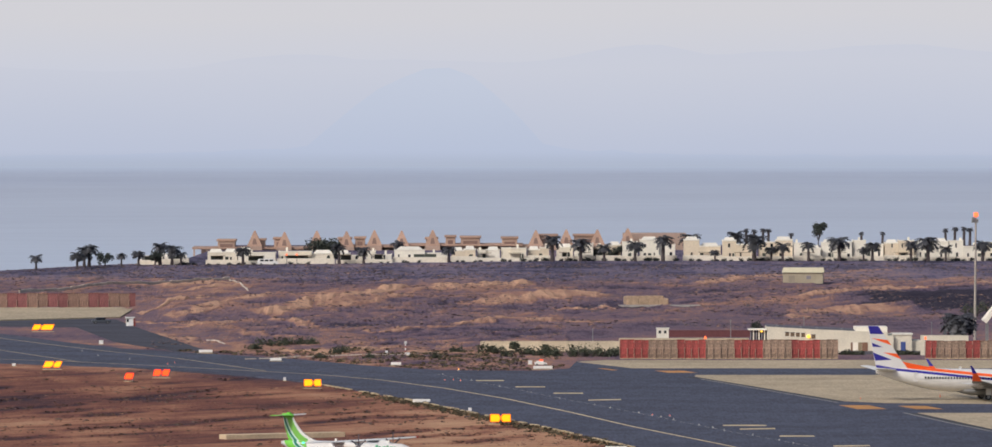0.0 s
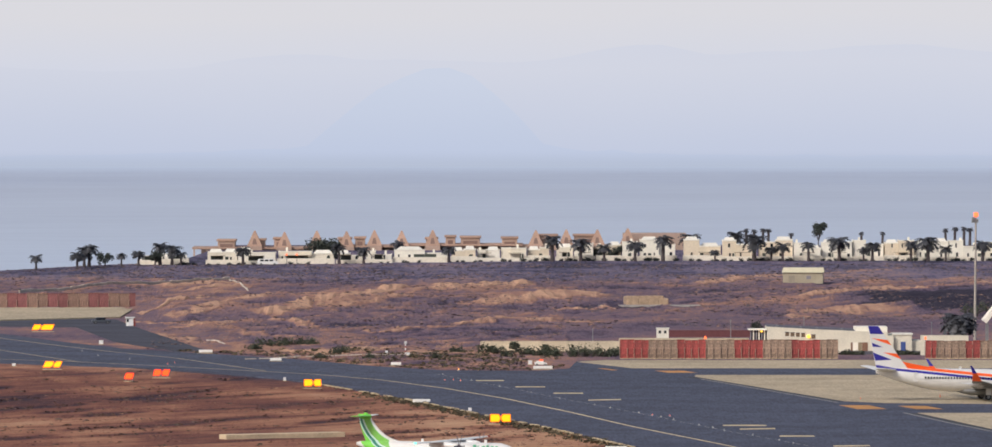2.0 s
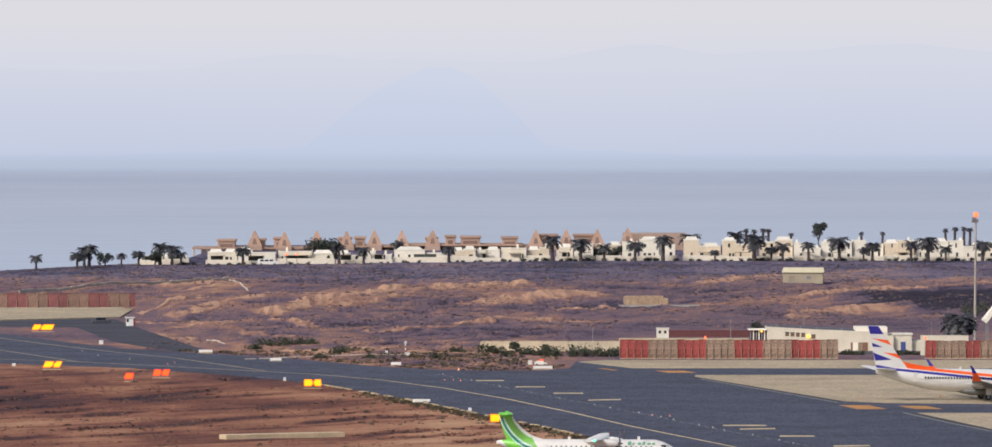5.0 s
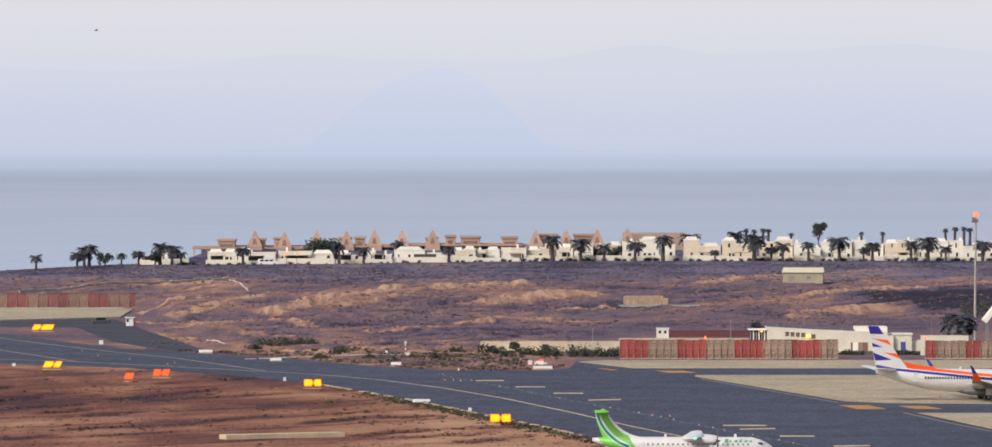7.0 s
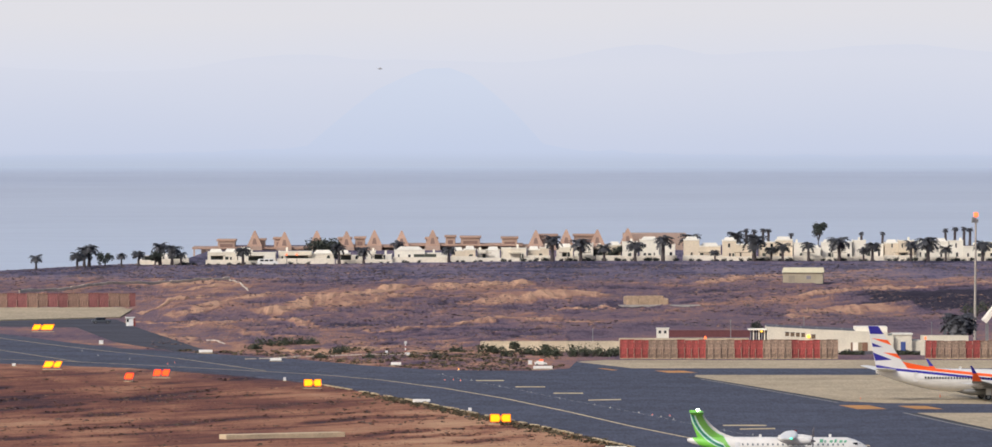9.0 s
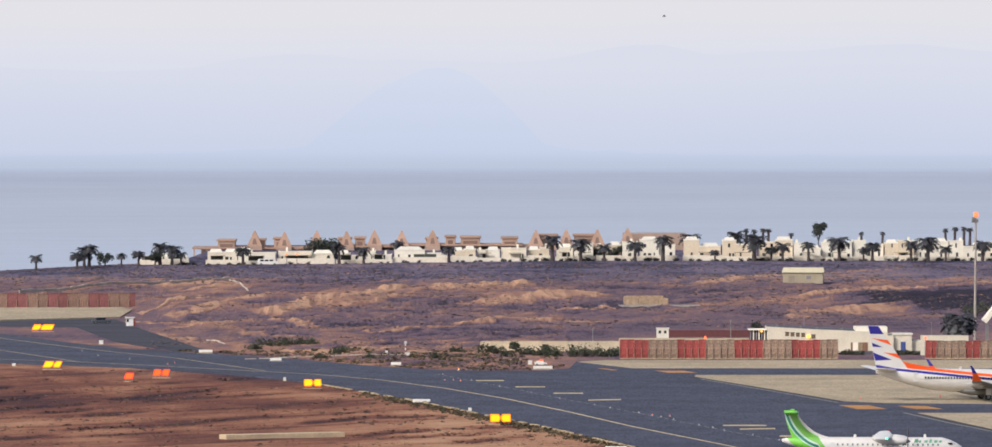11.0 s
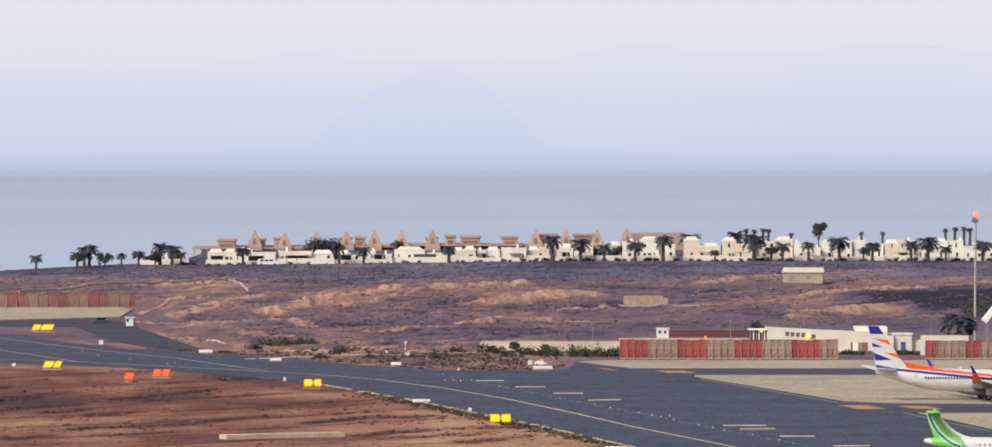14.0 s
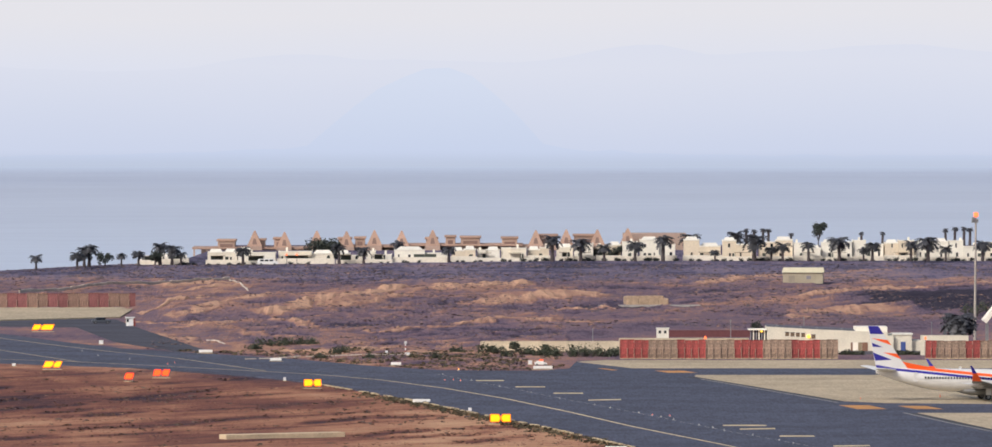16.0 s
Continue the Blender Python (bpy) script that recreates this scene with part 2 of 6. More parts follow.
def slab(name, outline, z, thick, material, label="", kind="structure", parent=None):
    """A flat slab with the plan outline given, its top at z."""
    bm = bmesh.new()
    top = [bm.verts.new((x, y, z)) for x, y in outline]
    low = [bm.verts.new((x, y, z - thick)) for x, y in outline]
    bm.faces.new(top)
    for i in range(len(top)):
        j = (i + 1) % len(top)
        bm.faces.new((top[i], low[i], low[j], top[j]))
    bmesh.ops.recalc_face_normals(bm, faces=bm.faces)
    bmesh.ops.triangulate(bm, faces=[f for f in bm.faces if len(f.verts) > 4])
    return part(name, bm, material, parent, label, kind=kind)


def stripe(bm, path, width, z, gap=None):
    """A painted line along a path in plan; gap: lengths of dash and space."""
    for (x0, y0), (x1, y1) in zip(path, path[1:]):
        d = Vector((x1 - x0, y1 - y0, 0))
        length = d.length
        d.normalize()
        side = Vector((-d.y, d.x, 0)) * width / 2
        s = 0.0
        while s < length:
            e = min(length, s + gap[0]) if gap else length
            a, b = Vector((x0, y0, z)) + d * s, Vector((x0, y0, z)) + d * e
            vs = [bm.verts.new(p) for p in (a - side, b - side, b + side, a + side)]
            f = bm.faces.new(vs)
            f.normal_update()
            if f.normal.z < 0:
                f.normal_flip()
            s = e + (gap[1] if gap else 0)
    return bm


def smooth01(a, b, x):
    t = min(1.0, max(0.0, (x - a) / (b - a)))
    return t * t * (3 - 2 * t)


# ---- ground, sea and distance ----
# pale earth banks: centre x, y, half width, half depth, share, height
BANKS = [(-39.91, 2236.5, 20, 60, 0.35, 2.6), (-32.64, 2310.4, 10, 40, 0.4, 2.2), (-67.55, 2201.3, 20, 70, 0.3, 2.2),
         (-2.23, 2354.8, 16, 40, 0.45, 1.6), (11.76, 2288.8, 16, 50, 0.35, 2.0), (-16.01, 2278.1, 12, 50, 0.3, 1.8),
         (-85.20, 2360.5, 28, 60, 0.35, 1.0), (-70.17, 2019.6, 9, 45, 0.35, 1.6), (-33.88, 1898.2, 8, 14, 0.8, 0.8), (-13.96, 1894.5, 5, 10, 0.7, 0.5),
         (62.24, 2449.1, 14, 35, 0.4, 0.5), (104.05, 2499.1, 30, 45, 0.3, 0.5), (83.11, 2251.9, 24, 60, 0.3, 1.6),
         (94.75, 2332.4, 12, 26, 0.45, 1.0), (113.5, 2258, 21, 58, -1.7, 1.2), (110.80, 2424.8, 24, 22, 0.4, 0.4)]
# scraped bands and crests of pale earth: both ends, half depth, share
BANDS = [(-51.36, 2134.1, -26.05, 2321.3, 24, 0.42), (-40.87, 2167.2, -23.50, 2257.1, 28, 0.2), (-13.08, 2360.5, 6.12, 2383.5, 15, 0.5), (-22.49, 2310.4, -10.77, 2343.6, 14, 0.25),
         (-6.89, 2216.2, 24.13, 2288.8, 26, 0.3), (-71.11, 2129.5, -58.05, 2236.5, 30, 0.3), (-80.51, 2157.6, -71.71, 2257.1, 7, 0.5),
         (-92.83, 2372.0, -68.00, 2406.9, 12, 0.3), (-76.12, 2326.9, -66.21, 2377.7, 10, 0.25), (-80.36, 2093.0, -70.72, 2084.1, 6, 0.5),
         (-71.50, 2003.1, -66.62, 1978.8, 14, 0.35), (-68.03, 2062.2, -60.04, 2075.3, 12, 0.35), (-48.28, 2088.6, -41.63, 2066.5, 9, 0.5),
         (-52.70, 2019.6, -46.30, 1990.9, 14, 0.3), (-40.04, 1898.2, -25.74, 1913.0, 9, 0.6), (-26.54, 2023.8, -17.14, 2044.9, 5, 0.4),
         (-11.68, 2057.8, 0.85, 2106.6, 8, 0.3), (11.96, 2106.6, 20.66, 2093.0, 8, 0.25), (17.14, 2186.5, 25.27, 2186.5, 5, 0.5),
         (52.52, 2412.9, 75.96, 2486.4, 15, 0.42), (87.55, 2505.5, 109.15, 2551.2, 12, 0.3), (76.38, 2278.1, 106.64, 2354.8, 15, 0.45),
         (69.85, 2148.2, 96.42, 2201.3, 26, 0.3), (111.05, 2377.7, 132.75, 2406.9, 12, 0.3)]


def coast(x):
    return 2512 + 93 * smooth01(-150, -95, x) + 220 * smooth01(-92, -80, x)


def bank_sum(x, y):
    s = h = 0.0
    for bx, by, rx, ry, amount, high in BANKS:
        g = math.exp(-((x - bx) / rx) ** 2 - ((y - by) / ry) ** 2)
        s, h = s + (amount * 0.45 if amount > 0 else amount) * g, h + high * g
    wx = 2.5 * noise.noise((x / 5, y / 18, 0.4))
    wy = 9 * noise.noise((x / 9, y / 30, 7.1)) + 13 * noise.noise((x / 3.1, y / 22, 3.7)) + 8 * noise.noise((x / 1.3, y / 9, 5.2))
    streak = noise.noise(((x + 0.09 * y) / 2.4, (y - x) / 38, 8.3)) + 0.6 * noise.noise((x / 1.1, y / 14, 4.9))
    for x0, y0, x1, y1, deep, amount in BANDS:
        if x0 - 9 < x < x1 + 9:
            k = (x + wx - x0) / (x1 - x0)
            k, over = min(max(k, 0), 1), max(-k, k - 1, 0) * (x1 - x0)
            d = math.hypot(over / 4, (y + wy - y0 - k * (y1 - y0)) / deep)
            g = (1 - smooth01(0.6, 1.1, d)) * (0.85 + 0.9 * streak)
            s, h = s + amount * g, h + amount * 1.3 * g
    return s, h


# old plough furrows: both ends and depth
FURROWS = [(-93.2, 1714, -76.4, 1754, 0.8), (-90.2, 1659, -81.6, 1676, 0.8), (-88.1, 1621, -75.0, 1645, 1), (-75.0, 1645, -57.9, 1690, 1),
           (-78.7, 1607, -69.8, 1621, 0.7), (-85.6, 1574, -71.3, 1594, 0.8), (-71.3, 1594, -58.2, 1621, 0.8), (-71.3, 1542, -55.9, 1557, 0.7),
           (-55.9, 1557, -37.8, 1594, 0.6), (-67.6, 1656, -61.0, 1673, 0.8), (-42.3, 1629, -28.1, 1656, 0.5), (-32.2, 1566, -21.2, 1592, 1),
           (-21.2, 1592, -9.1, 1600, 0.8), (-21.5, 1523, -9.8, 1542, 1), (-9.8, 1542, 7.0, 1559, 0.9), (-17.4, 1509, -0.7, 1530, 0.8),
           (-7.0, 1495, 6.8, 1516, 0.9), (-81.6, 1502, -71.2, 1518, 0.6), (-57.8, 1696, -42.7, 1735, 0.7), (-62.9, 1741, -42.3, 1769, 0.6)]


def furrow_line(x, y):
    """Depth of the old plough furrows, broken lines across the near field."""
    line = 0.5 * (1 - min(1.0, abs(math.sin((y - 1.3 * x) / 15 + 1.1 * noise.noise((x / 70, y / 120, 1.0)))) * 3.0))
    wander = y + 5 * noise.noise((x / 9, y / 60, 4.0)) + 3 * noise.noise((x / 2.5, y / 30, 2.0))
    for x0, y0, x1, y1, deep in FURROWS:
        if x0 - 2 < x < x1 + 2:
            d = (wander - y0 - (y1 - y0) * (x - x0) / (x1 - x0)) / 7.5
            if abs(d) < 2.5:
                line = max(line, deep * math.exp(-d * d) * smooth01(-2, 2, min(x - x0, x1 - x)))
    return line * smooth01(-0.5, 0.1, noise.noise((x / 13, y / 32, 6.0)) + 0.4 * noise.noise((x / 3, y / 9, 2.0)))


def ramp_z(x):
    """The near taxiway climbs gently to the level of the apron."""
    return max(-2.2, min(0.0, (x - 28) * 0.0268))


def relief(x, y):
    """Height of the land and paleness of its soil."""
    if y < 900:
        rise = 62 * (1 - max(y, -200) / 900) ** 1.5 if y > 0 else 62
        return rise, 0.5
    rough = noise.fractal((x / 26, y / 60, 3.3), 0.7, 2.1, 4)
    start = 1850 if x > -45 else 2150 - 300 * smooth01(-85, -45, x)
    if x > 15:
        start = 2080
    wild = smooth01(start, start + 90, y) * (1 - smooth01(2420, 2520, y))
    s, h = bank_sum(x, y)
    along, across = x * 0.35 + y * 0.94, x * 0.94 - y * 0.35
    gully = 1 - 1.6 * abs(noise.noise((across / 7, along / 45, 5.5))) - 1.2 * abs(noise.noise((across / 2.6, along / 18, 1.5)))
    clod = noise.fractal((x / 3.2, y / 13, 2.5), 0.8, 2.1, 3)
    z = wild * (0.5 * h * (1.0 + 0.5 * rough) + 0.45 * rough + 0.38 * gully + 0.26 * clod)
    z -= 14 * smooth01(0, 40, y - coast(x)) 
    # gully crests and clods are paler, the creases between them darker
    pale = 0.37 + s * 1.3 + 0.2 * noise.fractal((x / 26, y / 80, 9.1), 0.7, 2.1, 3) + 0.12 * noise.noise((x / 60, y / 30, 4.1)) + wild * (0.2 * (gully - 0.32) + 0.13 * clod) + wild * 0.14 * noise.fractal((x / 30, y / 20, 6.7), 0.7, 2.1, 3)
    verge = smooth01(1780, 1830, y) * (1 - smooth01(1920, 1990, y)) * (1 - smooth01(8, 20, x))
    pale += verge * (0.2 + 0.5 * noise.noise((x / 6, y / 16, 3.9)))
    near = 1 - smooth01(1640, 1800, y + 1.2 * x)
    if near > 0:
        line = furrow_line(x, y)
        # darker along the furrows and farther off, lighter to the right
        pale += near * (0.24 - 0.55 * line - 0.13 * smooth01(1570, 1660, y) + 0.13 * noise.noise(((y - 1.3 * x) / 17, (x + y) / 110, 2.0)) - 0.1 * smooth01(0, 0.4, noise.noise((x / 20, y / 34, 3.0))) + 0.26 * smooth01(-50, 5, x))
        z -= near * (0.3 + 0.2 * line)
    pale -= 0.14 * smooth01(2430, 2500, y)
    z += (ramp_z(x) - 0.2) * smooth01(1370, 1390, y) * (1 - smooth01(1446, 1462, y)) * (1 - smooth01(24, 30, x))
    return z, pale


def clay_share(x, y):
    """The near field is red clay, the land beyond is soil purpled for distance haze."""
    return 1 - smooth01(1660, 1900, y + 1.2 * x) + 0.38 * smooth01(1700, 1900, y + 1.2 * x) * (1 - smooth01(2380, 2480, y))


def make_ground():
    xs = np.concatenate([np.linspace(-2600, -150, 25)[:-1], np.linspace(-150, 150, 601), np.linspace(150, 2600, 25)[1:]])
    ys = np.concatenate([np.linspace(-900, 1400, 40)[:-1], np.linspace(1400, 1900, 200)[:-1],
                         np.linspace(1900, 2640, 250)[:-1], np.linspace(2640, 2940, 30)])
    verts, pale, clay = [], [], []
    for y in ys:
        for x in xs:
            z, s = relief(float(x), float(y))
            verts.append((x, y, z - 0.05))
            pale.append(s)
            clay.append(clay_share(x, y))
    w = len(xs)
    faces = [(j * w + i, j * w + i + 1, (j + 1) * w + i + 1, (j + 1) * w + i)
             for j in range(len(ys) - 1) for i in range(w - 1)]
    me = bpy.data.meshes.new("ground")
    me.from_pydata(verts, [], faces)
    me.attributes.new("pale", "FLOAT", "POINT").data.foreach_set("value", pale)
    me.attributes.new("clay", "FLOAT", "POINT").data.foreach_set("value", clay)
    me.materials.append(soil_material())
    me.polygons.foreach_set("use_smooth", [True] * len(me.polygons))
    return tagged(new("ground", me), "dry brown volcanic soil with pale earth banks", "ground", kind="structure")


make_ground()

bm = bmesh.new()
SEA_Z = -8.0
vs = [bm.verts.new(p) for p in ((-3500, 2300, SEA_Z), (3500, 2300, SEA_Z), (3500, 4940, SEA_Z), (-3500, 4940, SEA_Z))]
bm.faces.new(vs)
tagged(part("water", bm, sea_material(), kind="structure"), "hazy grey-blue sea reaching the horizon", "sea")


def backdrop_sheet(name, y, ridge, low, material, label, half=1500, steps=240):
    """An upright sheet far out at sea whose upper edge follows ridge(x)."""
    sheet = bmesh.new()
    last = None
    for i in range(steps + 1):
        x = -half + 2 * half * i / steps
        pair = sheet.verts.new((x, y, low)), sheet.verts.new((x, y, ridge(x)))
        if last:
            sheet.faces.new((last[0], pair[0], pair[1], last[1]))
        last = pair
    return tagged(part(name, sheet, material, kind="structure"), label, "backdrop")


def bump(x, c, w):
    return math.exp(-((x - c) / w) ** 2)


def ridge_far(x):
    return (46.73 + 9 * bump(x, 76.58, 30) + 9 * bump(x, 213.62, 85) + 4 * bump(x, -118.90, 60)
            - 6 * bump(x, -196.16, 60) + 2.5 * noise.noise((x / 30, 2.2, 0)))


def ridge_near(x):
    d = abs(x - -31.51) / (70 if x < -31.51 else 60)
    return (-2.83 + 39 * max(0.0, 1 - d ** 2.0) ** 1.25 + 6 * bump(x, -44.92, 110) + 3 * bump(x, -22, 18) + 1.5 * noise.noise((x / 14, 7.7, 0)))


SKY_LOW, SKY_MID, SKY_HIGH = (0.54, 0.605, 0.77), (0.65, 0.69, 0.82), (0.73, 0.725, 0.77)
backdrop_sheet("backdrop", 4985, lambda x: 700.0, -40, haze_material("sky_haze", SKY_LOW, SKY_HIGH, -8.57, 79.67, mid=SKY_MID),
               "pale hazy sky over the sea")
# both ridge sheets glow, with the distance haze painted into their colours
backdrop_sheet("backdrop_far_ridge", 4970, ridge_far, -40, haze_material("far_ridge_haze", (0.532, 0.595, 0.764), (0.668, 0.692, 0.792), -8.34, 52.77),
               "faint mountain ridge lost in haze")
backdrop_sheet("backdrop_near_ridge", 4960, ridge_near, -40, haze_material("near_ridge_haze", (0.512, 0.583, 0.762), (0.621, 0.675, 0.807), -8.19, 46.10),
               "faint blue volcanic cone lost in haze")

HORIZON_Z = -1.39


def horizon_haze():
    """A glowing see-through sheet that paints sea haze, thickest at the horizon."""
    m = bpy.data.materials.new("painted_sea_haze")
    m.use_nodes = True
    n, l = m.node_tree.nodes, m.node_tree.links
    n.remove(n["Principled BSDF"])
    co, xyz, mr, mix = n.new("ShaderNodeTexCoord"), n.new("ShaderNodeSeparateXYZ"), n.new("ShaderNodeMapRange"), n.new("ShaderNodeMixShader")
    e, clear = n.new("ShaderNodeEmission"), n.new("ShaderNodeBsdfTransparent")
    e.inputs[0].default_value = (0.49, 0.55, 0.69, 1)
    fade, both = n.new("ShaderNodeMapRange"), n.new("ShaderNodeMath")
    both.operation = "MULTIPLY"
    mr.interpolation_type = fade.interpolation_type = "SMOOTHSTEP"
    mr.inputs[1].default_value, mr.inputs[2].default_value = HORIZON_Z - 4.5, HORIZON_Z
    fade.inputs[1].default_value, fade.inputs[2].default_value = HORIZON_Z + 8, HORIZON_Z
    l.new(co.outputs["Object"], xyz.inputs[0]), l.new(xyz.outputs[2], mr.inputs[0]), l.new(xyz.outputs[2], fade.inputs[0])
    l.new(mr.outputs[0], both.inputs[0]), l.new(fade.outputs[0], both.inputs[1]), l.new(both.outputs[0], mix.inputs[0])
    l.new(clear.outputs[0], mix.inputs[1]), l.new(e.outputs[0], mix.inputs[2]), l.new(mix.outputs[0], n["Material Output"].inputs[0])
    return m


backdrop_sheet("backdrop_haze", 4500, lambda x: HORIZON_Z + 8, SEA_Z + .02, horizon_haze(), "thin glowing sheet painting sea haze along the horizon", steps=4)

# ---- taxiways and aprons ----
def turn_left(t):
    """What is left of the turboprop's turn, fading out after four and a half seconds."""
    return 0.6 * math.log(1 + math.exp((4.75 - t) / 0.6))


def taxi_path():
    """Rows (time, x, y, heading) of the turboprop: it rolls out of a turn, then straight on."""
    def along(t):
        return -22.145 + 7.1842 * t - 0.9131 * turn_left(t) + 0.1662 * turn_left(t) ** 2
    rows, y = [], 1434.8
    for k in range(161):
        t = k / 10
        rows.append((t, along(t), y, -3.2 - 7.7 * turn_left(t)))
        y += (along(t + 0.1) - along(t)) * math.tan(radians(-1.5 - 8 * turn_left(t + 0.05)))
    return rows


TAXI_UPPER = [(-116.67, 2044.9), (-106.60, 2011.3), (-90.58, 1959.0), (-75.67, 1916.8), (-57.92, 1887.2), (-42.05, 1862.1), (-22.60, 1817.1), (-10.21, 1797.1), (8.00, 1793.8),
              (14.17, 1807.1), (15.99, 1848.0), (126.93, 1848.0)]
TAXI_LOWER = [(78.23, 1138.4), (44.09, 1288.3), (22.47, 1470.4), (16.86, 1502.0), (7.95, 1547.1), (-13.85, 1651.5), (-30.83, 1727.3), (-45.90, 1767.9), (-71.61, 1813.8),
              (-97.40, 1837.6), (-105.25, 1844.5)]
slab("road_taxiway", TAXI_UPPER + TAXI_LOWER, 0.0, 0.3, ASPHALT, "dark worn asphalt taxiway and apron")
bm = bmesh.new()
edge = []
for t, x, y, h in [(-3.0, -46.0, 1455.0, -41.0)] + taxi_path()[0:75:3]:
    side = Vector((-math.sin(radians(h)), math.cos(radians(h)), 0)) * 8.5
    at = Vector((x, y, ramp_z(x)))
    edge.append([bm.verts.new(at + side * k - Vector((0, 0, d))) for k, d in ((1, 0), (-1, 0), (-1, .3), (1, .3))])
for p, q in zip(edge, edge[1:]):
    for i in range(4):
        bm.faces.new((p[i], p[(i + 1) % 4], q[(i + 1) % 4], q[i]))
bm.faces.new(edge[0]), bm.faces.new(list(reversed(edge[-1])))
bmesh.ops.recalc_face_normals(bm, faces=bm.faces)
tagged(part("road_near_taxiway", bm, ASPHALT, kind="structure"), "dark asphalt taxiway curving onto the apron", "road")
slab("road_link", [(-119.93, 2102.0), (-90.67, 2115.7), (-85.30, 2106.6), (-77.11, 2040.7), (-58.37, 1901.9), (-64.67, 1898.2), (-79.99, 1959.0), (-92.17, 2053.5), (-117.65, 2062.2)],
     -0.01, 0.3, SHOULDER, "grey asphalt link road beside the taxiway")
slab("pavement_blast_strip", [(15.99, 1842.0), (22.0, 1851.5), (127.2, 1851.5), (124.12, 1807.1), (26.39, 1807.1)], 0.03, 0.4, CONCRETE,
     "pale concrete strip before the blast fence")
slab("pavement_apron", [(37.46, 1764.7), (37.87, 1772.7), (121.76, 1772.7), (112.12, 1632.3), (68.32, 1640.5), (61.42, 1648.8), (50.21, 1703.3)], 0.03, 0.4, CONCRETE,
     "pale concrete aircraft stand")
slab("pavement_stand", [(72.00, 1598.9), (109.84, 1598.9), (98.93, 1440.1), (81.37, 1535.0)], 0.03, 0.4, CONCRETE, "pale concrete aircraft stand")
slab("pavement_left_strip", [(-127.63, 2088.6), (-111.16, 2097.5), (-85.13, 2120.2), (-84.43, 2191.4), (-133.61, 2186.5)], 0.25, 0.6, CONCRETE,
     "pale concrete strip beside the blast fence")

bm = bmesh.new()
stripe(bm, [(36.2, 1764.0), (48.9, 1702.8), (60.2, 1648.0)], 2.2, 0.006)
stripe(bm, [(70.8, 1598.0), (80.1, 1534.5), (97.6, 1440.0)], 2.4, 0.006)
tagged(part("road_apron_edge", bm, mat("dark_edge_strip", (0.04, 0.038, 0.045), 0.9, var=0.3, scale=0.2, fine=1.5), kind="structure"), "dark strip along the concrete stand", "road marking")
bm = bmesh.new()
stripe(bm, [(-103.73, 1862.1), (-82.72, 1842.8), (-68.31, 1823.9), (-46.57, 1793.8), (-34.10, 1775.9), (-21.76, 1749.0), (-9.71, 1709.2), (1.80, 1660.0), (12.57, 1602.9), (22.56, 1544.7), (36.94, 1472.6), (56.65, 1360.0)], 0.6, 0.012)
stripe(bm, [(-111.58, 2003.1), (-105.09, 1982.8), (-89.33, 1931.9), (-77.51, 1898.2), (-63.45, 1862.1), (-44.14, 1793.8)], 0.4, 0.012)
stripe(bm, [(-107.83, 1935.8), (-101.19, 1909.3), (-82.80, 1844.5)], 0.4, 0.013)
tagged(part("road_centre_line", bm, YELLOW, kind="structure"), "worn yellow taxiway centre line", "road marking")
bm = bmesh.new()
stripe(bm, [(-11.30, 1777.5), (1.85, 1712.2), (12.97, 1654.3), (23.41, 1602.9), (37.81, 1527.8), (48.54, 1477.0), (59.11, 1419.2)], 0.22, 0.012, (4, 2.5))
stripe(bm, [(-63.14, 1817.1), (-43.01, 1797.1), (-27.02, 1784.0), (-11.28, 1774.3)], 0.25, 0.012, (5, 6))
stripe(bm, [(38.38, 1752.1), (49.95, 1694.4), (60.10, 1643.2)], 0.5, 0.012)
stripe(bm, [(69.68, 1600.2), (75.49, 1559.4), (83.38, 1511.3)], 0.5, 0.012)
tagged(part("road_edge_line", bm, LINE_WHITE, kind="structure"), "faded pale dashed edge line on asphalt", "road marking")


def bar_marking(x0, y0, x1, y1, depth, material, name, label, skew=0.0):
    """A broad painted bar whose near edge runs between two points."""
    b = bmesh.new()
    b.faces.new([b.verts.new(p) for p in ((x0, y0, 0.013), (x1, y1, 0.013), (x1 + skew, y1 + depth, 0.013), (x0 + skew, y0 + depth, 0.013))])
    return tagged(part(name, b, material, kind="structure"), label, "road marking")


for a in ((-3.77, 1742.7, 1.53, 1742.7), (3.59, 1712.2, 9.03, 1712.2), (10.35, 1682.8, 15.70, 1682.8), (16.30, 1651.5, 22.15, 1654.3),
          (37.55, 1547.1, 44.77, 1547.1), (40.00, 1532.6, 45.87, 1535.0), (45.74, 1506.6, 51.34, 1506.6), (53.09, 1470.4, 58.95, 1472.6)):
    bar_marking(*a, 4.2, YELLOW, "road_stand_bar", "faded yellow stand bar painted on asphalt")
for a in ((62.34, 1614.8, 67.58, 1614.8, 17), (72.49, 1614.8, 77.30, 1614.8, 14), (32.93, 1784.0, 38.47, 1784.0, 11), (22.11, 1797.1, 23.57, 1797.1, 10)):
    bar_marking(*a, LINE_ORANGE, "road_hatch_bar", "orange painted hatch on asphalt", -2.6)


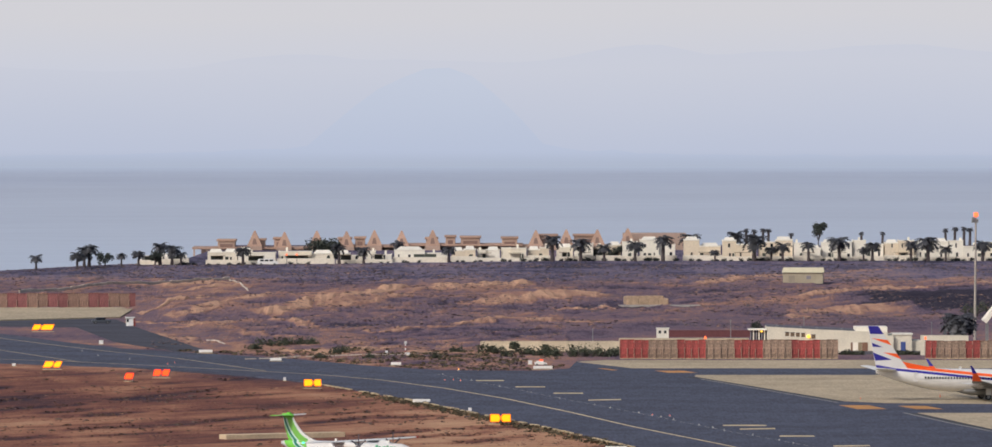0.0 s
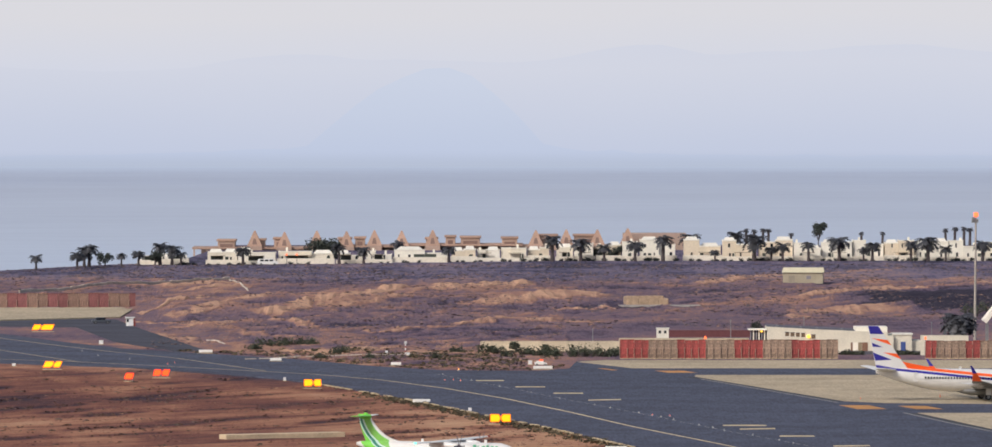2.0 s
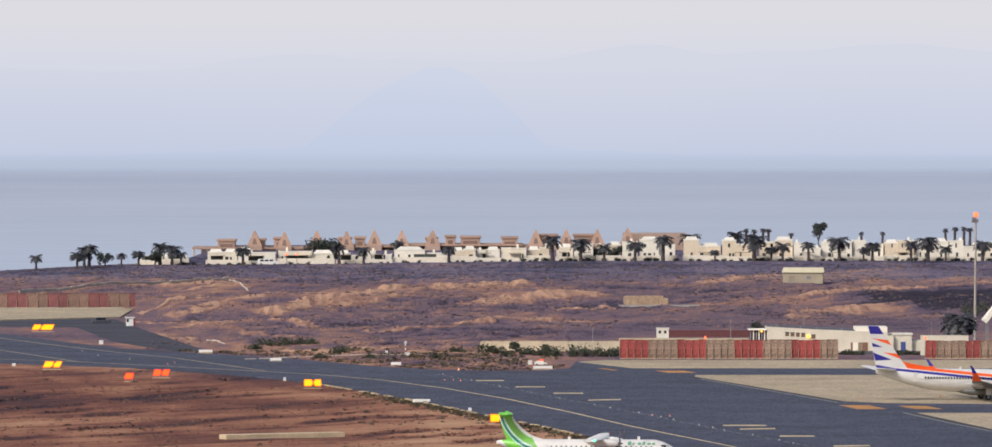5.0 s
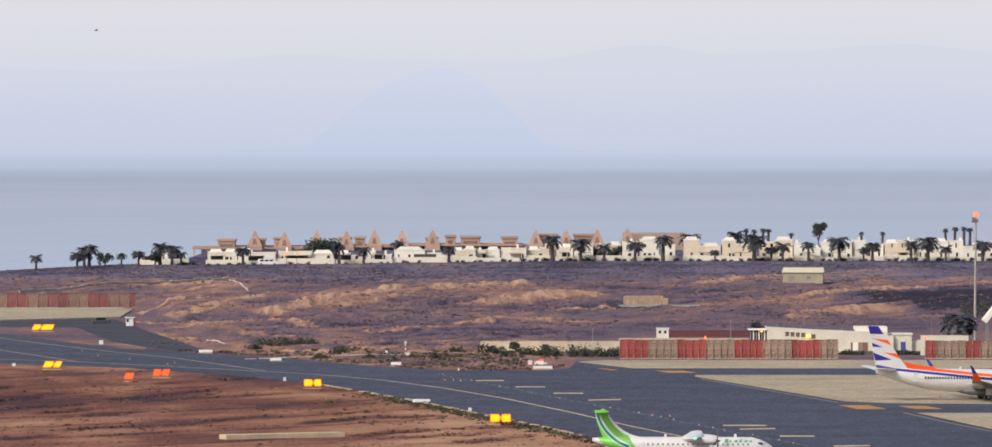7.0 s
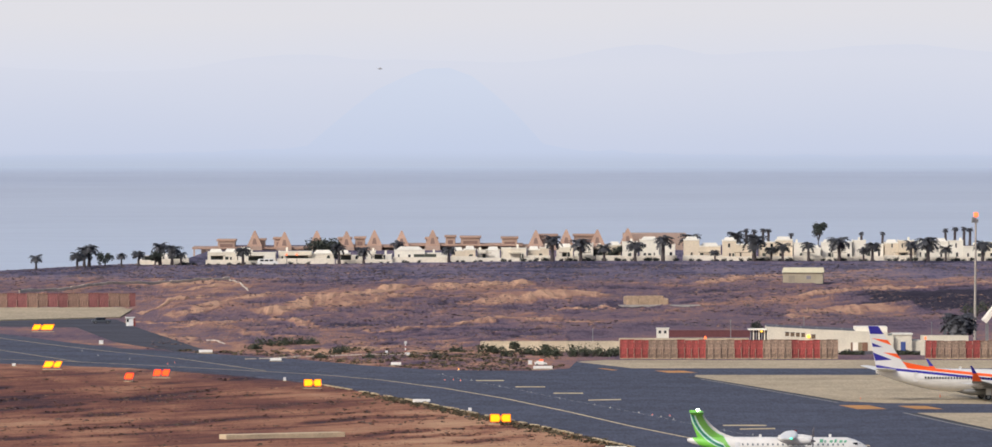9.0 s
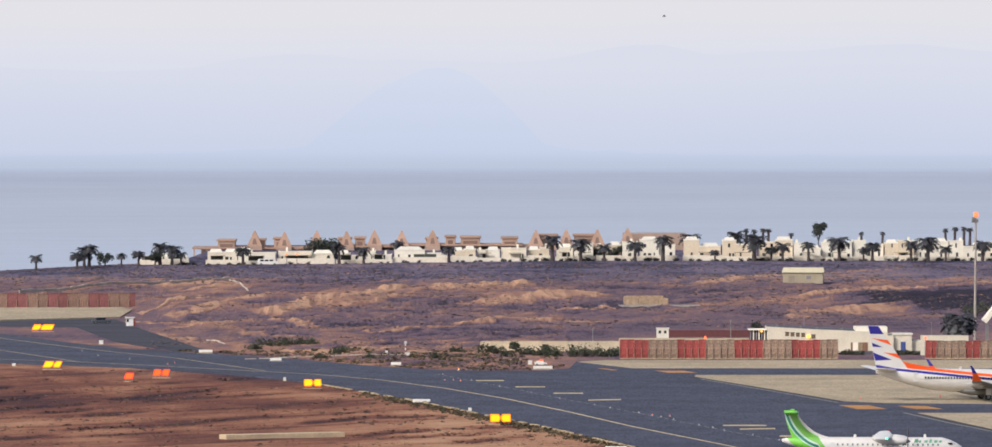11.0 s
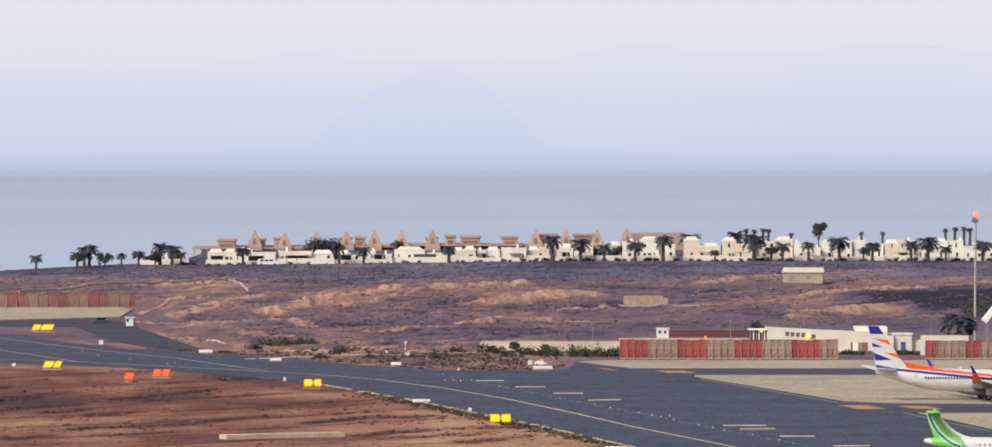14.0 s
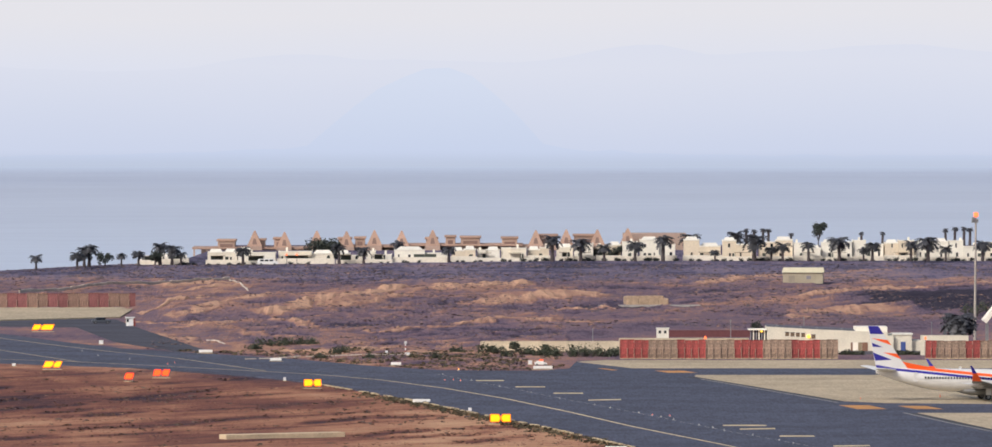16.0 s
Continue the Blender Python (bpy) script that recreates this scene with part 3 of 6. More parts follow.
def kerb_blocks():
    """Broken concrete edging along the taxiway shoulder, block by block."""
    path = [(-32.23, 1727.3), (-13.83, 1650.2), (7.94, 1544.7), (22.40, 1466.0)]
    holder = tagged(new("kerb"), "broken pale concrete edging beside the taxiway", "kerb", kind="structure")
    meshes = []
    for k in range(6):
        half = random.uniform(.5, 1.7)
        b = boxes((-half, half, -random.uniform(.12, .34), random.uniform(.12, .34), -0.15, random.uniform(.03, .13)), bevel=0.03)
        meshes.append(finish("kerb_block", b, OLD_CONCRETE))
    for (x0, y0), (x1, y1) in zip(path, path[1:]):
        d = Vector((x1 - x0, y1 - y0))
        for i in range(int(d.length / 3.4)):
            if random.random() < 0.36:
                continue
            p = Vector((x0, y0)) + d.normalized() * (i * 3.4)
            o = new("kerb_block", random.choice(meshes))
            o.parent = holder
            o.matrix_local = pose(p.x + random.uniform(-.14, .14), p.y, 0, 0, 0, math.degrees(math.atan2(d.y, d.x)) + random.uniform(-3, 3))


kerb_blocks()
bm = boxes((-10.8, 10.8, -1.3, 1.3, -0.8, 0.4), bevel=0.04)
tagged(part("concrete_beam", bm, mat("dry_concrete", (0.58, 0.46, 0.31), .9, var=.2, scale=.3, fine=3), at=pose(-34.5, 1510.5, 0, 0, 0, 29)),
       "long low pale concrete slab on bare soil", "slab")


# ---- aircraft ----
def band_material(name, slope, origin, x0, x1, colours, axis_x=1.0, rough=0.3):
    """Livery: bands of paint across the line axis_x * x + slope * (z - origin), from x0 to x1."""
    m = bpy.data.materials.new(name)
    m.use_nodes = True
    n, l = m.node_tree.nodes, m.node_tree.links
    b = n["Principled BSDF"]
    b.inputs["Roughness"].default_value = rough
    co, dot, mr = n.new("ShaderNodeTexCoord"), n.new("ShaderNodeVectorMath"), n.new("ShaderNodeMapRange")
    dot.operation = "DOT_PRODUCT"
    dot.inputs[1].default_value = (axis_x, 0, slope)
    mr.inputs[1].default_value, mr.inputs[2].default_value = x0 + slope * origin, x1 + slope * origin
    l.new(co.outputs["Object"], dot.inputs[0]), l.new(dot.outputs["Value"], mr.inputs[0])
    r = ramp(m, [((p - x0) / (x1 - x0), c) for p, c in colours], True)
    l.new(mr.outputs[0], r.inputs[0])
    dirt, mul = n.new("ShaderNodeTexNoise"), n.new("ShaderNodeHueSaturation")
    dirt.inputs["Scale"].default_value, dirt.inputs["Detail"].default_value = 0.8, 5
    span = n.new("ShaderNodeMapRange")
    span.inputs[1].default_value, span.inputs[2].default_value, span.inputs[3].default_value, span.inputs[4].default_value = 0.3, 0.7, 0.93, 1.03
    l.new(co.outputs["Object"], dirt.inputs["Vector"]), l.new(dirt.outputs[0], span.inputs[0]), l.new(span.outputs[0], mul.inputs["Value"])
    l.new(r.outputs[0], mul.inputs["Color"]), l.new(mul.outputs[0], b.inputs["Base Color"])
    return m


AIR_WHITE = (0.71, 0.7, 0.68)
GREEN, TEAL, PALE = (0.2, 0.62, 0.08), (0.015, 0.2, 0.14), (0.5, 0.68, 0.62)


def swept_livery(name, cx, cz, colours):
    """Tail stripes as arcs about (cx, cz) that sweep down under the fuselage."""
    m = band_material(name, 0.0, 0.0, 4.0, 9.0, colours)
    n, l = m.node_tree.nodes, m.node_tree.links
    co, xyz, ahead, pull, out = (n.new("ShaderNodeTexCoord"), n.new("ShaderNodeSeparateXYZ"), n.new("ShaderNodeMath"),
                                 n.new("ShaderNodeMath"), n.new("ShaderNodeMath"))
    flat, far = n.new("ShaderNodeCombineXYZ"), n.new("ShaderNodeVectorMath")
    far.operation = "DISTANCE"
    far.inputs[1].default_value = (cx, 0, cz)
    l.new(co.outputs["Object"], xyz.inputs[0])
    l.new(xyz.outputs[0], flat.inputs[0]), l.new(xyz.outputs[2], flat.inputs[2]), l.new(flat.outputs[0], far.inputs[0])
    l.new(xyz.outputs[0], ahead.inputs[0])
    ahead.inputs[1].default_value = 8.0
    pull.operation, out.operation = "MAXIMUM", "MULTIPLY_ADD"
    l.new(ahead.outputs[0], pull.inputs[0])
    pull.inputs[1].default_value, out.inputs[1].default_value = 0.0, -1.2
    l.new(pull.outputs[0], out.inputs[0]), l.new(far.outputs["Value"], out.inputs[2])
    span = next(k for k in n if k.type == "MAP_RANGE" and k.inputs[1].default_value == 4.0)
    l.new(out.outputs[0], span.inputs[0])
    return m


ATR_PAINT = swept_livery("commuter_livery", -6.1, 8.95,
                         [(4, AIR_WHITE), (5.3, PALE), (5.42, (0.2, 0.5, 0.1)), (6.4, PALE), (6.66, TEAL), (7.04, PALE), (7.22, GREEN), (8.5, AIR_WHITE)])
BLUE, ORANGE = (0.03, 0.025, 0.28), (0.9, 0.12, 0.02)
JET_PAINT = band_material("jet_livery", 1.0, 0.0, 2.0, 6.0,
                          [(2.0, AIR_WHITE), (3.46, BLUE), (3.88, AIR_WHITE), (4.06, ORANGE), (4.52, AIR_WHITE)], axis_x=0.085)
JET_ORANGE = mat("jet_orange", ORANGE, 0.35, var=0.04)
JET_BLUE = mat("jet_blue", BLUE, 0.35, var=0.04)
ATR_GREEN = mat("commuter_green", GREEN, 0.35, var=0.06)
LOGO_GREEN = mat("logo_green", (0.16, 0.46, 0.3), 0.4, var=0.04)
GREY_PAINT = mat("wing_grey", (0.7, 0.71, 0.73), 0.4, var=0.06)
# wing and belly grey darkened to put their underside shade into the paint
WING_SHADED = mat("wing_shaded_grey", (0.16, 0.165, 0.17), 0.45, var=0.08)


def prism(outline, y0, y1, bevel=0.0):
    """A plate with an outline in x and z, between y0 and y1."""
    bm = bmesh.new()
    a = [bm.verts.new((x, y0, z)) for x, z in outline]
    b = [bm.verts.new((x, y1, z)) for x, z in outline]
    bm.faces.new(a), bm.faces.new(list(reversed(b)))
    for i in range(len(a)):
        j = (i + 1) % len(a)
        bm.faces.new((a[j], a[i], b[i], b[j]))
    bmesh.ops.recalc_face_normals(bm, faces=bm.faces)
    if bevel:
        bmesh.ops.bevel(bm, geom=list(bm.edges), offset=bevel, segments=1, affect="EDGES")
    return bm


def window_row(parent, x0, x1, step, z, half_width, material, w=0.26, h=0.38, skip=()):
    """Cabin windows on both sides, each a part of its own on shared meshes."""
    made = []
    for side in (-1, 1):
        b = boxes((-w / 2, w / 2, -0.02, 0.02, -h / 2, h / 2), bevel=0.008)
        made.append(finish("cabin_window", b, material))
    k = 0
    while x0 + k * step <= x1:
        for side, me in zip((-1, 1), made):
            o = new("cabin_window", me)
            o.parent = parent
            o.matrix_local = pose(x0 + k * step, side * half_width, z)
        k += 1


def wheel(parent, x, y, z, r, w):
    b = bmesh.new()
    tube(b, (0, -w / 2, 0), (0, w / 2, 0), r, r, 16)
    bmesh.ops.bevel(b, geom=[e for e in b.edges if e.calc_length() < r], offset=r * 0.15, segments=2, affect="EDGES")
    tyre = part("tyre", b, DARK, parent, at=pose(x, y, z))
    b = bmesh.new()
    tube(b, (0, -w / 2 - 0.02, 0), (0, w / 2 + 0.02, 0), r * 0.5, r * 0.5, 12)
    part("rim", b, GREY_METAL, tyre, "pale metal rim")


def commuter_plane():
    a = thing("turboprop_airliner", "white twin-turboprop airliner with green striped tail taxiing", "airplane")
    body = [(14.0, 1.95, .06, .06), (13.75, 1.97, .42, .42), (13.0, 2.08, .88, .82), (11.95, 2.25, 1.22, 1.15), (10.7, 2.36, 1.42, 1.38), (6, 2.36, 1.43, 1.39),
            (0, 2.36, 1.43, 1.39), (-4.5, 2.38, 1.42, 1.38), (-7.5, 2.55, 1.22, 1.2), (-10.5, 2.85, .78, .85), (-12.6, 3.15, .4, .5), (-13.5, 3.25, .12, .22)]
    part("fuselage", loft([hull_ring(*s) for s in body]), ATR_PAINT, a, "white with green and teal tail stripes", smooth=True)
    fin = prism([(-5.8, 3.62), (-6.9, 3.88), (-7.7, 4.15), (-8.6, 4.58), (-9.5, 5.28), (-10.3, 6.1), (-10.9, 6.85), (-11.2, 7.6), (-13.1, 7.6), (-12.8, 6.0), (-12.3, 4.6), (-11.7, 3.1)], -0.14, 0.14, 0.03)
    part("fin", fin, ATR_PAINT, a, "green, white and teal striped fin")
    part("fin_cap", prism([(-13.2, 7.78), (-13.05, 7.25), (-12.2, 6.95), (-11.15, 6.98), (-11.0, 7.3), (-11.2, 7.74)], -.22, .22, .07), ATR_GREEN, a, "bright green fin cap")
    for side in (-1, 1):
        up = (0, 0, 1)
        part("tailplane", loft([foil((-10.9, 0.0, 7.5), 2.35, up, .9), foil((-11.5, side * 3.65, 7.55), 1.35, up, .9)]), ATR_GREEN if side < 0 else AIRFRAME, a)
        part("wing", loft([foil((3.2, 0.0, 3.95), 2.6, up), foil((3.2, side * 4.8, 3.95), 2.6, up), foil((2.65, side * 13.4, 4.05), 1.55, up)]), WHITE, a)
        nac = [(5.5, 3.3, .3, .34), (5.1, 3.3, .46, .5), (3.9, 3.35, .58, .64), (2.0, 3.4, .54, .6), (0.9, 3.55, .36, .4), (0.2, 3.7, .1, .12)]
        eng = part("engine_nacelle", loft([[(x, y + side * 4.05, z) for x, y, z in hull_ring(*s, 16)] for s in nac]), AIRFRAME, a, "white engine nacelle", smooth=True)
        part("wing_light", boxes((2.45, 2.8, side * 13.4 - .14, side * 13.4 + .14, 3.98, 4.24), bevel=.06), NAV_GREEN if side < 0 else NAV_RED, a, "green wing tip light" if side < 0 else "dark red wing tip light")
        inlet = boxes((4.95, 5.45, side * 4.05 - .3, side * 4.05 + .3, 2.72, 2.95), bevel=0.05)
        part("air_intake", inlet, DARK, eng)
        prop = bmesh.new()
        tube(prop, (-0.1, 0, 0), (0.55, 0, 0), 0.34, 0.06, 14)
        for k in range(6):
            box(prop, 0.06, 0.14, -0.1, 0.1, 0.25, 1.9, m=Matrix.Rotation(k * math.pi / 3, 4, "X") @ Matrix.Rotation(0.35, 4, "Z"))
        place = pose(5.55, side * 4.05, 3.3)
        pr = part("propeller", prop, PROP_DARK, a, "dark six-blade propeller", at=place)
        spinning.append((pr, place))
        well = [(2.6, 1.35, .3, .25), (1.6, 1.15, .55, .4), (-1.5, 1.15, .55, .4), (-2.6, 1.35, .3, .25)]
        part("gear_fairing", loft([[(x, y + side * 1.35, z) for x, y, z in hull_ring(*s, 12)] for s in well]), AIRFRAME, a, smooth=True)
        leg = part("main_gear", tube(bmesh.new(), (-0.6, side * 1.75, 1.1), (-0.6, side * 1.95, 0.42), .1, .1), GREY_METAL, a)
        wheel(leg, -0.6, side * 1.75, 0.43, 0.43, 0.24)
        wheel(leg, -0.6, side * 2.2, 0.43, 0.43, 0.24)
        for k, (w, h) in enumerate(((.5, .52), (.2, .36), (.46, .36), (.34, .5), (.46, .36), (.36, .36))):
            x = 6.6 + k * 0.74
            o = prism([(x, 2.98), (x + w, 2.98), (x + w + .12, 2.98 + h), (x + .12, 2.98 + h)], side * 1.26 - .05, side * 1.26 + .05)
            part("logo", o, LOGO_GREEN, a, "pale green logo block")
        door = boxes((-6.2, -5.5, side * 1.41 - .02, side * 1.41 + .02, 1.6, 3.0), bevel=.01)
        part("cabin_door", door, GREY_PAINT, a)
        glass = boxes((11.65, 12.4, side * 0.96 - 0.16, side * 0.96 + 0.16, 2.62, 2.98), bevel=.05)
        part("cockpit_window", glass, GLASS_DARK, a)
    window_row(a, -5.0, 10.4, 0.76, 2.68, 1.405, PALE_GLASS, .24, .3)
    part("windscreen", boxes((12.4, 12.8, -.7, .7, 2.6, 2.85), bevel=.05), GLASS_DARK, a)
    leg = part("nose_gear", tube(bmesh.new(), (12.0, 0, 1.2), (12.0, 0, .3), .08, .08), GREY_METAL, a)
    for side in (-1, 1):
        wheel(leg, 12.0, side * .2, .3, .3, .18)
    part("antenna", boxes((8.0, 8.4, -.03, .03, 3.72, 4.2)), AIRFRAME, a)
    part("antenna", boxes((-2.6, -2.2, -.03, .03, 3.72, 4.15)), AIRFRAME, a)
    return a


NAV_GREEN, NAV_RED = glow("green_wing_lamp", (0.1, 1.0, 0.55), 2.2), mat("red_wing_lamp", (0.3, 0.03, 0.03), 0.2)
PALE_GLASS = mat("cabin_glass", (0.16, 0.2, 0.24), .15)
PROP_DARK = mat("propeller_dark", (0.12, 0.11, 0.13), 0.4)
spinning = []
commuter = commuter_plane()
# flashing beacon on the fin: a lamp turning behind a slot
beacon = part("beacon", boxes((-.28, .28, -.12, .3, 0, .36), bevel=.03), ATR_GREEN, commuter, "green turning beacon housing on the fin")
BEACON_AT = pose(-11.9, 0, 7.62)
part("beacon_lens", boxes((-.2, .2, -.02, .02, .04, .34), bevel=.01), LAMP_WHITE, beacon, "bright white strobe lens", at=pose(0, -.14, 0))


def jet_plane():
    a = thing("jet_airliner", "white jet airliner with orange and blue livery parked on stand", "airplane")
    body = [(20.2, 2.75, .06, .06), (19.8, 2.78, .5, .5), (18.7, 2.95, 1.1, 1.15), (16.8, 3.2, 1.65, 1.75), (14.6, 3.3, 1.88, 2.0), (6, 3.3, 1.88, 2.0),
            (0, 3.3, 1.88, 2.0), (-6.5, 3.3, 1.88, 2.0), (-10, 3.47, 1.76, 1.83), (-13.5, 3.85, 1.35, 1.42), (-17, 4.35, .75, .85), (-19.3, 4.65, .2, .35)]
    part("fuselage", loft([hull_ring(*s, 28) for s in body]), JET_PAINT, a, "white with blue line and orange band", smooth=True)
    fin = prism([(-13.6, 5.1), (-14.6, 6.3), (-19.1, 12.5), (-20.9, 12.5), (-19.2, 4.9)], -.17, .17, .03)
    part("fin", fin, AIRFRAME, a, "white fin with blue and orange spikes")
    part("dorsal_fin", prism([(-8.2, 5.2), (-13.2, 6.1), (-14.7, 6.4), (-14.0, 5.6), (-18.2, 5.65), (-13.5, 4.9)], -.16, .16), JET_ORANGE, a, "orange dorsal fillet")
    spikes = [([(-20.9, 12.48), (-19.1, 12.48), (-18.1, 11.1), (-20.5, 11.1)], JET_BLUE), ([(-20.3, 10.4), (-17.4, 10.1), (-16.7, 9.2)], JET_ORANGE),
              ([(-20.2, 9.6), (-20.0, 8.9), (-18.2, 8.85)], JET_BLUE), ([(-18.1, 7.95), (-15.7, 7.75), (-14.9, 6.8)], JET_ORANGE),
              ([(-19.9, 7.9), (-19.5, 6.5), (-16.6, 6.7)], JET_BLUE), ([(-19.4, 5.8), (-19.25, 5.3), (-15.2, 4.9), (-15.2, 5.1)], JET_BLUE)]
    for side in (-1, 1):
        for o, m in spikes:
            part("fin_stripe", prism(o, side * .172, side * .18), m, a, "painted spike on the fin")
        up = (0, 0, 1)
        part("tailplane", loft([foil((-15.6, side * .4, 4.85), 3.9, up), foil((-19.1, side * 7.2, 5.35), 1.5, up)]), AIRFRAME, a, "white tailplane")
        wing = part("wing", loft([foil((6.0, side * .8, 2.0), 8.2, up), foil((1.2, side * 5.8, 2.55), 5.0, up, 1.1), foil((-4.2, side * 16.6, 3.75), 1.7, up)]), WING_SHADED, a, "swept wing in grey darkened for underside shade")
        lo, mid, hi = foil((-4.2, side * 16.6, 3.75), 1.7, (0, 0, 1)), foil((-5.3, side * 17.45, 5.1), .78, (0, -side, .3)), foil((-6.3, side * 17.9, 6.4), .34, (0, -side, 0))
        part("winglet", loft([lo, mid]), JET_ORANGE, wing, "orange winglet base")
        part("winglet_tip", loft([mid, hi]), JET_BLUE, wing, "dark blue winglet tip")
        for yy in (4.0, 8.5, 12.5):
            r = [(0.2, 0, .02, .02), (-.8, -.1, .16, .18), (-2.4, -.1, .16, .18), (-3.6, 0.05, .02, .02)]
            xo, zo = 0.6 - (yy - 4) * .46, 1.95 + yy * .1
            part("flap_fairing", loft([[(x + xo, y + side * yy, z + zo) for x, y, z in hull_ring(*s, 8)] for s in r]), GREY_PAINT, wing)
        nac = [(9.3, 1.55, .85, .82), (9.0, 1.55, 1.0, .98), (7.5, 1.55, 1.08, 1.04), (5.5, 1.6, .95, .95), (4.2, 1.65, .6, .6), (3.6, 1.65, .3, .3)]
        eng = part("engine", loft([[(x, y + side * 4.85, z) for x, y, z in hull_ring(*s, 20)] for s in nac]), AIRFRAME, a, "white turbofan engine", smooth=True)
        part("fan", tube(bmesh.new(), (9.31, side * 4.85, 1.55), (9.36, side * 4.85, 1.55), .78, .3, 18), DARK, eng)
        part("pylon", boxes((3.6, 7.5, side * 4.85 - .15, side * 4.85 + .15, 2.3, 2.9)), AIRFRAME, a)
        leg = part("main_gear", tube(bmesh.new(), (0, side * 2.6, 2.2), (0, side * 2.86, .55), .14, .12), GREY_METAL, a)
        wheel(leg, 0, side * 2.55, .56, .56, .34)
        wheel(leg, 0, side * 3.15, .56, .56, .34)
        part("gear_door", boxes((-.5, .5, side * 3.4 - .03, side * 3.4 + .03, .9, 2.1)), AIRFRAME, leg)
        for xd in (-13.0, 15.2):
            part("cabin_door", boxes((xd, xd + .8, side * (1.4 if xd < 0 else 1.84) - .03, side * (1.4 if xd < 0 else 1.84) + .03, 3.0, 4.6), bevel=.02), AIRFRAME, a)
        part("cockpit_window", boxes((17.6, 18.5, side * 1.1 - .2, side * 1.1 + .2, 3.75, 4.15), bevel=.05), GLASS_DARK, a)
    window_row(a, -10.9, 14.0, 0.508, 3.72, 1.865, GLASS_DARK, .27, .38)
    part("windscreen", boxes((18.4, 18.9, -.8, .8, 3.6, 4.0), bevel=.05), GLASS_DARK, a)
    well = [(6.5, 1.5, .4, .2), (4.5, 1.45, 1.7, .75), (-2.5, 1.45, 1.7, .75), (-5.5, 1.7, .5, .3)]
    part("belly_fairing", loft([hull_ring(*s, 16) for s in well]), WING_SHADED, a, smooth=True)
    leg = part("nose_gear", tube(bmesh.new(), (15.6, 0, 1.6), (15.6, 0, .65), .1, .1), GREY_METAL, a)
    for side in (-1, 1):
        wheel(leg, 15.6, side * .22, .65, .34, .2)
    part("antenna", boxes((-4.6, -4.2, -.03, .03, 5.28, 5.65)), AIRFRAME, a)
    part("marking", boxes((-14.9, -12.9, -1.02, -1.0, 4.0, 4.25)), GREY_PAINT, a, "small grey registration bars")
    a.matrix_world = pose(86.42, 1655.7, 0.03, 0, 1.1, 9.6) @ Matrix.Scale(1.02, 4)
    return a


jet_plane()


# ---- fences, signs and buildings of the airfield ----
def ground_z(x, y):
    return relief(x, y)[0] - 0.05


# less saturated screen colours for the left fence
MUTED_RED = mat("muted_red_screen", (0.19, 0.065, 0.065), .7, var=.25, scale=.5, fine=4, per=.15)
MUTED_BROWN = mat("muted_brown_screen", (0.21, 0.125, 0.095), .7, var=.25, scale=.5, fine=4, per=.12)


def screen_mesh(material, w, h):
    """One blast screen: a ribbed sheet that leans back, with a top lip."""
    bm = bmesh.new()
    ribs = 8
    rows = []
    for z, lean in ((0, 0), (h * .5, .12), (h * .93, .35), (h, .3)):
        row = []
        for i in range(ribs + 1):
            row.append(bm.verts.new((w * i / ribs, lean + (0.022 if i % 2 else -0.022), z)))
        rows.append(row)
    for a, b in zip(rows, rows[1:]):
        for i in range(ribs):
            bm.faces.new((a[i], a[i + 1], b[i + 1], b[i]))
    ext = bmesh.ops.extrude_face_region(bm, geom=list(bm.faces))
    bmesh.ops.translate(bm, vec=(0, .05, 0), verts=[v for v in ext["geom"] if isinstance(v, bmesh.types.BMVert)])
    bmesh.ops.recalc_face_normals(bm, faces=bm.faces)
    return finish("screen", bm, material)


def blast_fence(x0, y, spans, h, label, z=0.0, paints=None, panel=1.42):
    """Spans of (red or not, width), each of four ribbed screens between posts."""
    f = thing("blast_fence", label, "fence", at=pose(x0, y, z))
    cache = {}
    post = finish("post", boxes((-.05, .05, -.2, .1, 0, h * .6), (-.04, .04, .3, .44, h * .3, h * 1.01), bevel=.01), RUST_POST)
    x = 0.0
    for red, width in spans:
        n = max(1, round(width / panel))
        key = (red, round(width / n, 2))
        if key not in cache:
            cache[key] = screen_mesh((paints or (FENCE_RED, FENCE_GREY))[0 if red else 1], width / n, h)
        for i in range(n):
            o = new("screen", cache[key])
            o.parent = f
            o.matrix_local = pose(x + i * width / n, random.uniform(-.04, .04), random.uniform(-.1, .08), random.uniform(-.6, .6), 0, random.uniform(-1.2, 1.2))
            p = new("post", post)
            p.parent = f
            p.matrix_local = pose(x + i * width / n + random.uniform(-.08, .08), 0, random.uniform(-.3, .05), 0, random.uniform(-1, 1), 0)
        x += width
    part("base_wall", boxes((0, x, -.2, .6, -.4, .12)), OLD_CONCRETE, f, "concrete footing")
    return f


blast_fence(24.64, 1860, [(k % 2 == 0, 5.68) for k in range(7)] + [(False, 3.6)], 3.75, "red and bare metal ribbed blast fence beside the apron")
blast_fence(85.36, 1860, [(True, 2.2), (False, 5.7), (True, 3.0), (False, 5.6), (True, 5.6)], 3.6, "weathered red and brown ribbed blast fence by a palm")
blast_fence(-124.26, 2194, [(k % 2 == 0, 4.78) for k in range(8)] + [(True, 1.5)], 3.45, "muted red and brown blast fence on open ground", paints=(MUTED_RED, MUTED_BROWN), panel=2.4)


